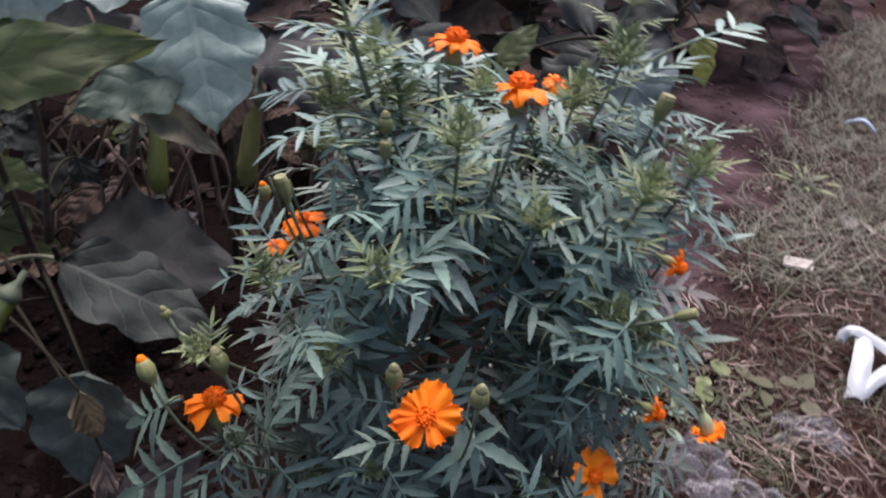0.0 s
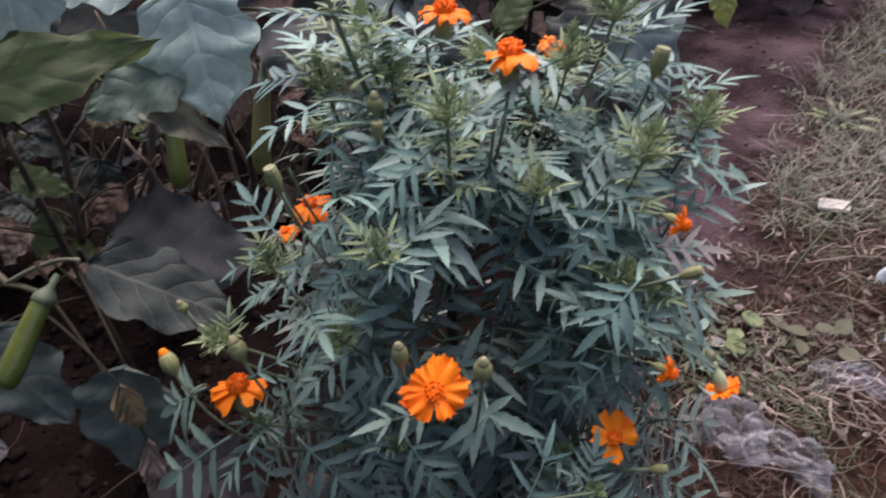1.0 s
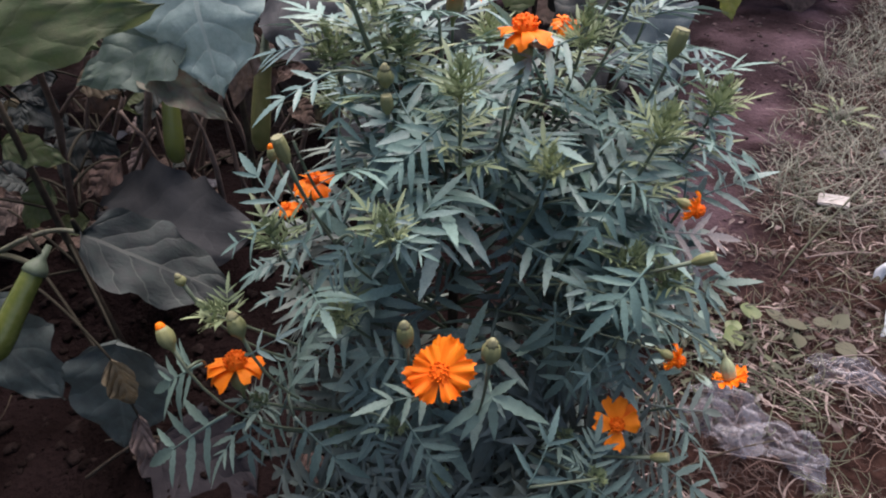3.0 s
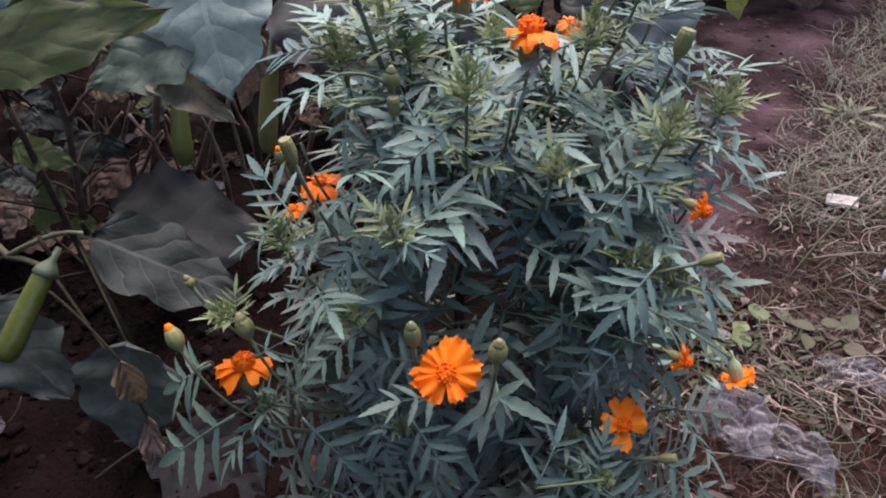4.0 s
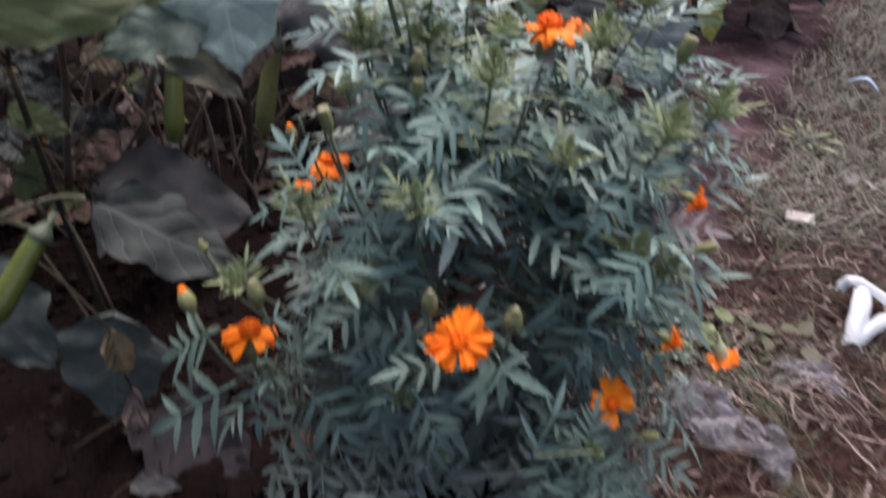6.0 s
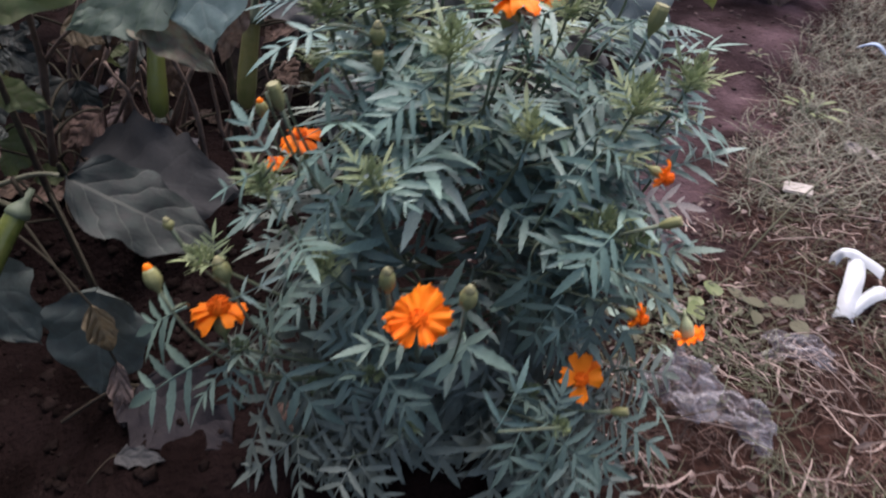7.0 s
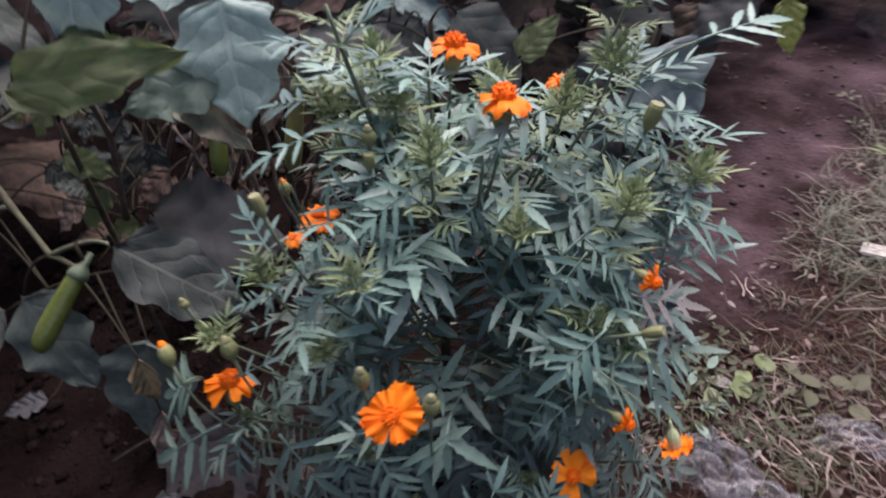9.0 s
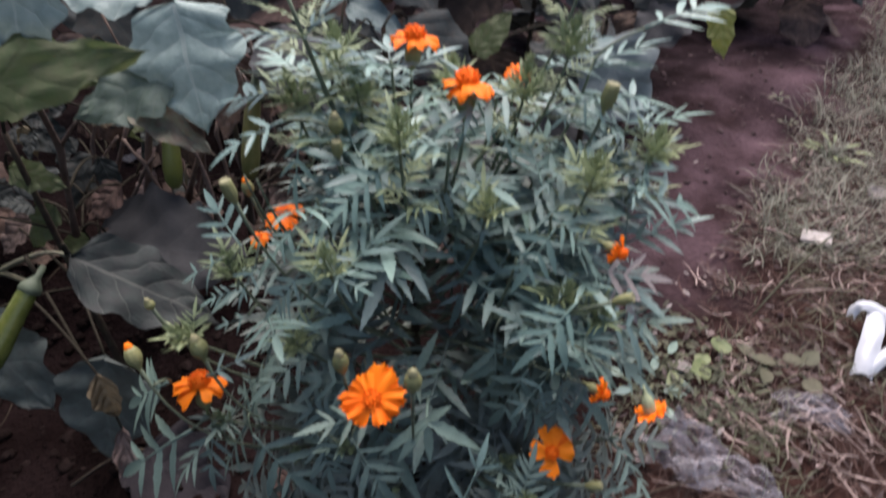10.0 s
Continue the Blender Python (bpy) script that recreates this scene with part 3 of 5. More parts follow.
def shoot(tip, end_way, radius=0.0020, leaves=True, low=None, seed=0, flare=0.0):
    """A branch from the main stem to tip, arriving along end_way, with opposite leaves along its outer part."""
    r = random.Random(seed)
    tip, end_way = Vector(tip), Vector(end_way).normalized()
    out = math.hypot(tip.x - 0.02, tip.y - 0.54)
    height = low if low is not None else max(0.03, min(0.38, tip.z - 0.16 - 0.55 * out))
    k = min(range(len(TRUNK)), key=lambda i: abs(TRUNK[i].z - height))
    start = TRUNK[k]
    pull = tip - end_way * (tip - start).length * 0.45
    pts = bend(start, pull, tip, 14)
    v, f = tube(pts, [radius * (1.5 - 0.7 * i / 14 + flare * (i / 14) ** 10) for i in range(15)], 6)
    part("branch", solid("branch", v, f, MAT_STEM), marigold)
    NODES.extend(pts[3:])
    if leaves:
        total = (tip - start).length
        gap = 0.040
        count = max(2, int(total * 0.72 / gap))
        for c in range(count):
            s = 0.26 + 0.68 * (c + 0.5) / count
            i = min(13, int(s * 14))
            p = pts[i].lerp(pts[i + 1], s * 14 - i)
            d = (pts[i + 1] - pts[i]).normalized()
            turn = c * math.pi / 2 + r.uniform(-0.5, 0.5)
            side = d.orthogonal().normalized()
            for hand in (0, math.pi):
                a = turn + hand
                way = (side * math.cos(a) + d.cross(side) * math.sin(a)) + d * r.uniform(0.35, 0.7)
                way.z -= 0.05
                size = (0.122 - 0.048 * max(0, s - 0.5) / 0.5) * r.uniform(0.8, 1.15)
                leaf_spots.append((p, way.normalized(), size, s))
    return pts


def flower(at, face, radius, petals, style, dome="low", label="", spread=360.0, first=0.0, low=None, back=0.55, thin=0.0018, lean=None, angles=None, seed=0):
    """An orange flower head on its own branch. face: the way it looks."""
    r = random.Random(seed)
    at, face = Vector(at), Vector(face).normalized()
    core = radius * 0.33
    stalk_end = at - face * (core * 3.2)
    grow = Vector(lean) if lean else (face * back + UP * 0.8)
    shoot(stalk_end, grow, thin, True, low, seed)
    m = facing(face, at, r.uniform(0, 360))
    head = part("flower", DISCS[dome], marigold, m @ Matrix.Scale(core * (1.40 if dome == "dome" else 1.0), 4), label)
    part("calyx", PALE_CALYX if style == "hang" else CALYX, head, facing(face, at - face * core * 3.2, 0, core * (1.05 if style == "hang" else 0.90 if dome == "dome" else 1.08)))
    for k in range(petals):
        turn = angles[k] if angles else first + spread * k / petals + r.uniform(-6, 6)
        layer = k % 2
        size = radius * r.uniform(0.82, 1.10)
        pm = facing(face, at) @ pose(0, 0, 0, 0, 0, turn) @ Matrix.Translation((core * 0.35, 0, core * (0.10 - 0.22 * layer)))
        pm = pm @ pose(0, 0, 0, r.uniform(-12, 12), r.uniform(-10, 6) + (9 if layer else 0), 0)
        pm = pm @ Matrix.Diagonal((size - core * 0.35, size * (0.62 if petals > 9 else 1.02 if petals < 6 else 0.86), size, 1))
        part("petal", PETALS[style][k % len(PETALS[style])], head, pm)
    OPEN.append((at, face, radius))
    OPEN.append((at, Vector((0.05, -0.76, 0.64)), radius * 0.8))


def bud(at, way, radius, tip="pale", length=1.0, low=None, label="", seed=0):
    """A closed bud; at is its middle."""
    at, way = Vector(at), Vector(way).normalized()
    foot = at - way * radius * 1.5 * length
    shoot(foot - way * radius * 0.1, way, 0.0012, False, low, seed, 1.0)
    m = facing(way, foot, seed * 37.0, radius)
    ob = part("bud", calyx_mesh("bud", length, 0.62 if tip != "cut" else 0.80, 1.0 if tip != "cut" else 0.92), marigold, m, label)
    part("tip", BUD_TIPS[tip], ob, m @ Matrix.Translation((0, 0, 2.55 * length)) @ Matrix.Scale(0.92, 4))
    OPEN.append((at, way, radius))


flower((0.008, 0.318, 0.361), (0.05, -0.62, 0.78), 0.0290, 15, "flat", "low", "fully open orange flower with pleated ragged petals", 360, 0, 0.10, angles=(8, 33, 58, 86, 112, 137, 166, 190, 218, 243, 296, 322, 345, 70, 200), seed=1)
flower((0.168, 0.360, 0.246), (0.02, -0.66, 0.75), 0.0255, 5, "flat", "low", "open orange flower with gaps between few petals", 360, 40, 0.05, angles=(96, 60, 176, 264, 8), seed=2)
flower((-0.191, 0.397, 0.276), (-0.05, 0.20, 0.97), 0.0280, 5, "spread", "dome", "orange flower seen from its side, petals spread", low=0.06, angles=(8, 328, 200, 232, 172), seed=3)
flower((0.074, 0.531, 0.550), (0.05, 0.10, 0.98), 0.0290, 5, "spread", "dome", "orange flower with domed heart and drooping petals", angles=(198, 243, 290, 342, 20), seed=4)
flower((0.015, 0.625, 0.560), (0.12, 0.10, 0.97), 0.0280, 5, "spread", "dome", "orange flower at the back of the plant", 360, 0, seed=5)
flower((-0.139, 0.575, 0.372), (-0.10, -0.15, 0.97), 0.0270, 6, "spread", "low", "orange flower half hidden among leaves", 360, 0, seed=6)
flower((-0.166, 0.555, 0.350), (-0.20, -0.10, 0.95), 0.0165, 5, "spread", "low", "small orange flower half hidden among leaves", 360, 0, seed=7)
flower((0.124, 0.640, 0.520), (0.15, -0.30, 0.93), 0.0180, 7, "droop", "low", "small orange flower behind the leaves", 360, 0, seed=8)
flower((0.213, 0.426, 0.441), (0.72, -0.45, -0.20), 0.0150, 10, "droop", "dome", "small half-open orange flower facing sideways", 360, 0, 0.30, lean=(0.8, -0.35, 0.05), thin=0.0009, seed=9)
flower((0.244, 0.345, 0.330), (0.30, -0.38, -0.87), 0.0165, 7, "hang", "low", "nodding orange flower under a pale green calyx", 360, 0, 0.25, lean=(0.6, -0.3, -0.35), thin=0.0009, seed=10)
flower((0.205, 0.361, 0.333), (0.75, -0.45, -0.15), 0.0140, 10, "droop", "dome", "small half-open orange flower facing sideways", 360, 0, 0.22, lean=(0.8, -0.35, 0.0), thin=0.0009, seed=11)

bud((-0.238, 0.380, 0.330), (-0.36, 0.30, 0.87), 0.0078, "orange", 1.0, 0.08, "green bud with an orange tip", 21)
bud((-0.180, 0.397, 0.328), (-0.30, 0.25, 0.92), 0.0084, "pale", 0.85, 0.10, "closed olive bud", 22)
bud((-0.104, 0.384, 0.518), (-0.20, -0.05, 0.97), 0.0056, "cut", 1.35, 0.20, "spent green flower head with a flat pale top", 23)
bud((-0.182, 0.590, 0.395), (-0.15, 0.0, 0.98), 0.0068, "orange", 1.0, 0.22, "thin bud with an orange tip", 24)
bud((-0.018, 0.329, 0.391), (-0.02, -0.05, 1.0), 0.0066, "pale", 1.2, 0.12, "closed pale green bud", 25)
bud((0.0455, 0.301, 0.404), (0.05, -0.05, 1.0), 0.0070, "pale", 1.0, 0.12, "closed pale green bud", 26)
bud((0.205, 0.537, 0.539), (0.22, 0.05, 0.97), 0.0080, "cut", 1.10, 0.30, "tall spent flower head with a flat top", 27)
bud((-0.041, 0.487, 0.527), (0.0, -0.05, 1.0), 0.0068, "pale", 0.8, 0.28, "brownish closed bud", 28)
bud((-0.040, 0.478, 0.508), (0.0, -0.05, 1.0), 0.0058, "cut", 1.0, 0.28, "spent green flower head", 29)
bud((-0.231, 0.420, 0.361), (-0.25, 0.0, 0.97), 0.0050, "pale", 0.7, 0.12, "small round green bud", 30)
bud((0.214, 0.386, 0.422), (0.80, -0.25, 0.55), 0.0052, "cut", 1.25, 0.25, "slim pale green bud lying sideways", 31)
bud((0.212, 0.348, 0.214), (0.75, -0.2, 0.35), 0.0050, "cut", 1.2, 0.04, "spent green flower head low on the plant", 32)

TIPS = [(-0.035, 0.383, 0.452), (-0.137, 0.415, 0.420), (0.021, 0.450, 0.540), (0.129, 0.550, 0.545), (-0.098, 0.550, 0.530),
        (-0.036, 0.560, 0.535), (0.191, 0.477, 0.490), (0.261, 0.550, 0.482), (0.097, 0.460, 0.466),
        (-0.208, 0.410, 0.330), (0.212, 0.430, 0.365), (-0.062, 0.600, 0.560), (0.171, 0.570, 0.580), (0.183, 0.610, 0.645), (0.146, 0.310, 0.236),
        (-0.040, 0.365, 0.228), (-0.177, 0.385, 0.236), (0.050, 0.690, 0.500), (0.240, 0.640, 0.420), (-0.130, 0.660, 0.430),
        (-0.090, 0.410, 0.330), (0.180, 0.440, 0.280), (0.130, 0.380, 0.200), (0.0, 0.360, 0.150), (-0.110, 0.400, 0.160),
        (0.060, 0.500, 0.505), (-0.020, 0.490, 0.490), (0.150, 0.500, 0.470), (0.220, 0.560, 0.450), (0.238, 0.510, 0.400), (0.105, 0.600, 0.530),
        (-0.060, 0.460, 0.465), (-0.010, 0.625, 0.520), (0.200, 0.625, 0.540), (0.240, 0.600, 0.480), (-0.130, 0.500, 0.460), 
        (0.125, 0.440, 0.420), (-0.160, 0.540, 0.440), (0.180, 0.400, 0.350), (-0.100, 0.620, 0.520), (0.222, 0.460, 0.330), (0.000, 0.560, 0.560),
        (-0.060, 0.345, 0.110), (0.165, 0.335, 0.110), (-0.130, 0.370, 0.105),
        (0.172, 0.425, 0.392), (0.225, 0.380, 0.170), (0.205, 0.350, 0.130), (0.245, 0.420, 0.200), (0.165, 0.330, 0.175)]
for i, tip in enumerate(TIPS):
    t = Vector(tip)
    away = Vector((t.x - 0.02, t.y - 0.54, 0))
    lean_out = away * (1.6 if t.z < 0.4 else 0.9) + UP * (0.45 if t.z < 0.4 else 0.9)
    shoot(t, lean_out, 0.0017, True, None, 60 + i)
    if i >= 25 and i != 45:
        for q in range(5):
            a = q * 1.2566 + i
            way = Vector((math.cos(a), math.sin(a), 0.30)) + lean_out.normalized() * 0.3
            leaf_spots.append((t - lean_out.normalized() * 0.01, way.normalized(), 0.085, 1.0))
        continue
    part("young_leaves", TUFTS[i % 5], marigold, facing(lean_out.normalized() + UP * 0.4, t - lean_out.normalized() * 0.012, i * 50, 0.058 if t.z > 0.475 else 0.045 if t.z > 0.3 else 0.034),
         "yellowish green unopened leaves")
    for q in range(5 if t.z > 0.3 else 2):
        a = q * 1.2566 + i
        way = Vector((math.cos(a), math.sin(a), 0.75)) + lean_out.normalized() * 0.4
        part("leaf", (FRESH[(q + i) % 4] if t.z > 0.3 else LOWER[(q + i) % 12]), marigold, basis(way, UP, t - lean_out.normalized() * 0.02, 0.034 + 0.010 * ((q * 7 + i) % 3)),
             "small fresh green leaf" if t.z > 0.3 else "")



def clothe(tip, way, levels, size, turn):
    """Small young leaves all along the top of a shoot."""
    way = Vector(way).normalized()
    for j in range(levels):
        p = Vector(tip) - way * (0.018 + 0.021 * j)
        for q in range(2):
            a = q * math.pi + j * 1.2 + turn
            out = Vector((math.cos(a), math.sin(a), 0.55))
            part("leaf", FRESH[(q + j) % 4], marigold, basis(out, UP, p, size * (0.8 + 0.12 * j)), "small fresh green leaf")


shoot((-0.088, 0.550, 0.620), (-0.25, 0, 1), 0.0024, True, 0.30, 95)
clothe((-0.088, 0.550, 0.620), (-0.25, 0, 1), 7, 0.056, 0.4)
for i, tip in enumerate(TIPS[:25]):
    if tip[2] > 0.475:
        clothe(tip, Vector((tip[0] - 0.02, tip[1] - 0.54, 0)) * 0.9 + UP * 0.9, 4, 0.044, i)
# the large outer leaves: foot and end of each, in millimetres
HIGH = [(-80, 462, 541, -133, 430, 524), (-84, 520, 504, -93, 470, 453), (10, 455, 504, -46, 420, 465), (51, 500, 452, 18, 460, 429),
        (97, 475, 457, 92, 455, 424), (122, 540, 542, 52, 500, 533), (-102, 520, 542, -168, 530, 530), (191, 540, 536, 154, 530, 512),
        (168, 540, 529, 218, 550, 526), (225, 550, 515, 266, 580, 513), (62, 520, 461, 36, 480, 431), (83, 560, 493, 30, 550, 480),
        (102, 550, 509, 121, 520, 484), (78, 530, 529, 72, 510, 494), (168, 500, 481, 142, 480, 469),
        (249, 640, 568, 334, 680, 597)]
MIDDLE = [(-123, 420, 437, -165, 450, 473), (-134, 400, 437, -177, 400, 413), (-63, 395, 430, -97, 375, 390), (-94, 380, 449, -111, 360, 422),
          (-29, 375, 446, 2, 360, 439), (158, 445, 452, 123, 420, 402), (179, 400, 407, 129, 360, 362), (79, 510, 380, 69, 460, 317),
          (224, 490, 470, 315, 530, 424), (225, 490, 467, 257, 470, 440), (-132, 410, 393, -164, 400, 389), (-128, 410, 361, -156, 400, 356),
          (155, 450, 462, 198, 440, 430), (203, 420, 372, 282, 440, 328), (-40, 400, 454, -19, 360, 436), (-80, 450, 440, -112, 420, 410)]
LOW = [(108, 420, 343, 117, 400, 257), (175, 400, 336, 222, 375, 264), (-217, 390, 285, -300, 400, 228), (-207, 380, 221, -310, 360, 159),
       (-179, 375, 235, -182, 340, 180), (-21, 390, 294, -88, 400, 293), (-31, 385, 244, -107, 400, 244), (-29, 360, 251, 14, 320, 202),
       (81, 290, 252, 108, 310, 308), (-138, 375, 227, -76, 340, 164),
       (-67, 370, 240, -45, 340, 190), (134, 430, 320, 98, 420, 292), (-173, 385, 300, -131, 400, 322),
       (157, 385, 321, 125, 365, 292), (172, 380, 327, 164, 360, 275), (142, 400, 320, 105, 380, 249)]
made = 0
axis = Vector((0.02, 0.54, 0))
outer = []
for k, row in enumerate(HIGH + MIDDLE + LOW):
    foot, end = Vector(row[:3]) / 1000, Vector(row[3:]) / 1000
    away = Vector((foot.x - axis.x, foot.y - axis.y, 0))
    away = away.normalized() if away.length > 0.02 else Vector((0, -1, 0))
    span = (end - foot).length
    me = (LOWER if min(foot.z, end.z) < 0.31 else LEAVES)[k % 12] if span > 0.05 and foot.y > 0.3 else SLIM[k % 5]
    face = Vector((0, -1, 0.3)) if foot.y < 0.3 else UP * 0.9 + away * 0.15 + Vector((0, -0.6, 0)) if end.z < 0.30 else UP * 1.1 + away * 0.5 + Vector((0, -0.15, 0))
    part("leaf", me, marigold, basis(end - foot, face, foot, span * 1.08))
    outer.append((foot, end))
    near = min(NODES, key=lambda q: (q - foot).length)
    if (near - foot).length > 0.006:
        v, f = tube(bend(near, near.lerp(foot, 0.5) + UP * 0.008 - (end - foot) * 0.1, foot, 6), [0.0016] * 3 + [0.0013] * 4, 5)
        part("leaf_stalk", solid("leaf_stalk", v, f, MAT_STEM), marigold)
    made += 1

# a leaf with few spread leaflets beside the open flower
verts, faces = [], []
foot = Vector((0.050, 0.338, 0.312))
for end, wide in (((0.101, 0.325, 0.290), 0.013), ((0.054, 0.318, 0.272), 0.010), ((0.023, 0.315, 0.276), 0.011), ((0.004, 0.320, 0.276), 0.010), ((0.071, 0.340, 0.330), 0.009)):
    d = Vector(end) - foot
    leaflet(verts, faces, foot, d, d.length, wide, (0, -0.6, 0.8), 0.25, 0.1, 11)
v, f = tube(bend(Vector((0.045, 0.40, 0.27)), Vector((0.048, 0.36, 0.31)), foot, 6), [0.0013] * 7, 5)
faces += [tuple(i + len(verts) for i in q) for q in f]
verts += v
part("leaf", solid("leaf", verts, faces, MAT_LOWLEAF), marigold)
outer.append((foot, Vector((0.054, 0.318, 0.272))))

# two withered leaves under the sideways flower
WITHERED = pinnate(311, 3, 1.0)
WITHERED.materials.clear()
WITHERED.materials.append(MAT_PALELEAF)
for foot, end in (((0.204, 0.462, 0.392), (0.270, 0.457, 0.393)), ((0.216, 0.455, 0.385), (0.248, 0.440, 0.350))):
    foot, end = Vector(foot), Vector(end)
    part("leaf", WITHERED, marigold, basis(end - foot, UP + Vector((0, -0.5, 0)), foot, (end - foot).length * 1.08), "withered pale pinkish leaf")
    outer.append((foot, end))

# leaves along the branches; those deep inside are joined
inner_v, inner_f = [], []
HOLLOWS = ((0.070, 0.39, 0.375, 0.066, 0.085, 0.110), (0.060, 0.370, 0.178, 0.050, 0.055, 0.070), (0.055, 0.315, 0.243, 0.062, 0.055, 0.048))
LIGHT_SIDE = Vector((0, -0.66, 0.75)).normalized()
hearts = [foot.lerp(end, 0.6) for foot, end in outer]
leaf_spots.sort(key=lambda q: -(q[0] + q[1] * q[2] * 0.6).dot(LIGHT_SIDE))
for k, (p, way, size, s) in enumerate(leaf_spots):
    mid = p + way * size * 0.6
    if any((mid - at).dot(face) > -0.004 and ((mid - at) - face * (mid - at).dot(face)).length < rad + 0.038 and (mid - at).length < 0.16 for at, face, rad in OPEN):
        continue
    if mid.z < ground_z(mid.x, mid.y) + 0.02:
        continue
    # hollows in the bush, where the old leaves have gone
    if any(Vector(((mid.x - x) / a, (mid.y - y) / b, (mid.z - z) / c)).length < 1 for x, y, z, a, b, c in HOLLOWS):
        continue
    # the large outer leaves have pushed through to the light: nothing grows over them
    if any((mid - h).dot(LIGHT_SIDE) > -0.012 and ((mid - h) - LIGHT_SIDE * (mid - h).dot(LIGHT_SIDE)).length < 0.036 for h in hearts):
        continue
    away = Vector((mid.x - axis.x, mid.y - axis.y, 0))
    m = basis(way, UP + away * 1.5, p, size)
    if mid.z < 0.24:        # the lowest leaves hang
        m = basis(way + Vector((0, 0, -0.7)), UP * 0.4 + away * 4, p, size)
    if made < 300:
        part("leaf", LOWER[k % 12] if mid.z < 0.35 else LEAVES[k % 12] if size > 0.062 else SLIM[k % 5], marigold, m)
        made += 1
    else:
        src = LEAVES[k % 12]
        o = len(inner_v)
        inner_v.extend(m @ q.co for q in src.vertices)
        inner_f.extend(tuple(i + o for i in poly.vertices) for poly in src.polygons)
tagged(part("inner_leaves", solid("inner_leaves", inner_v, inner_f, MAT_INNERLEAF), marigold, None, "crowded shaded leaves inside the bush"), kind="stuff")

# ---- eggplants ----
def broad_leaf(seed, width=0.85, droop=0.25, cup=0.15, lobes=0.10, mat=None, torn=0.0):
    """An eggplant blade one unit long along y: wavy lobed rim, quilted face, midrib sunk. Face up."""
    r = random.Random(seed)
    nu, nv = 14, 22
    ph = r.uniform(0, 6)
    verts, uvs, faces = [], [], []
    for j in range(nv + 1):
        s = j / nv
        half = 0.5 * width * max(0.012, math.sin(math.pi * s ** 0.72) ** 0.62 * (1 - 0.18 * s))
        for i in range(nu + 1):
            t = 2 * i / nu - 1
            rim = 1 + lobes * math.sin(s * 19 + ph + (1.3 if t > 0 else 0)) * abs(t) ** 3
            rim *= 1 - torn * max(0, noise.noise((s * 9, t * 3 + seed, 0.5))) * abs(t) ** 2
            x = t * half * rim
            y = s + 0.10 * abs(t) * (s - 0.35) * -1 + 0.02 * noise.noise((t * 3, s * 5, seed))
            z = -droop * s * s + cup * (abs(t) ** 1.5) * half - droop * 0.7 * t * t * half
            z += 0.035 * abs(t) * math.sin(s * 17 + ph + t) + 0.028 * noise.noise((t * 2.5, s * 6, seed + 0.5)) + 0.012 * noise.noise((t * 6, s * 13, seed + 2.5))
            verts.append((x, y, z))
            uvs.append((0.5 + t / 2, s))
    for j in range(nv):
        for i in range(nu):
            a = j * (nu + 1) + i
            faces.append((a, a + 1, a + nu + 2, a + nu + 1))
    return solid("leaf", verts, faces, mat or MAT_EGGLEAF, uvs)


def fruit_mesh(mat, fat=0.26):
    rows = [(0.05, 0.0), (0.30, -0.03), (0.40, -0.12), (0.42, -0.3), (0.47, -0.55), (0.50, -0.75), (0.44, -0.92), (0.26, -1.0), (0.05, -1.02)]
    v, f = spin([(r * fat, z) for r, z in rows], 18, 0, 0.0, (0.06, 0.03))
    return solid("fruit", v, f, mat)


def cap_mesh():
    v, f = spin([(0.028, 0.20), (0.040, 0.06), (0.072, 0.015), (0.108, -0.04), (0.116, -0.10), (0.100, -0.11)], 15, 5, 0.05)
    return solid("cap", v, f, MAT_STEM)


FRUIT, FRUIT_OLD, FRUIT_DARK, CAP = fruit_mesh(MAT_FRUIT), fruit_mesh(MAT_FRUITOLD, 0.20), fruit_mesh(MAT_FRUITDARK, 0.25), cap_mesh()


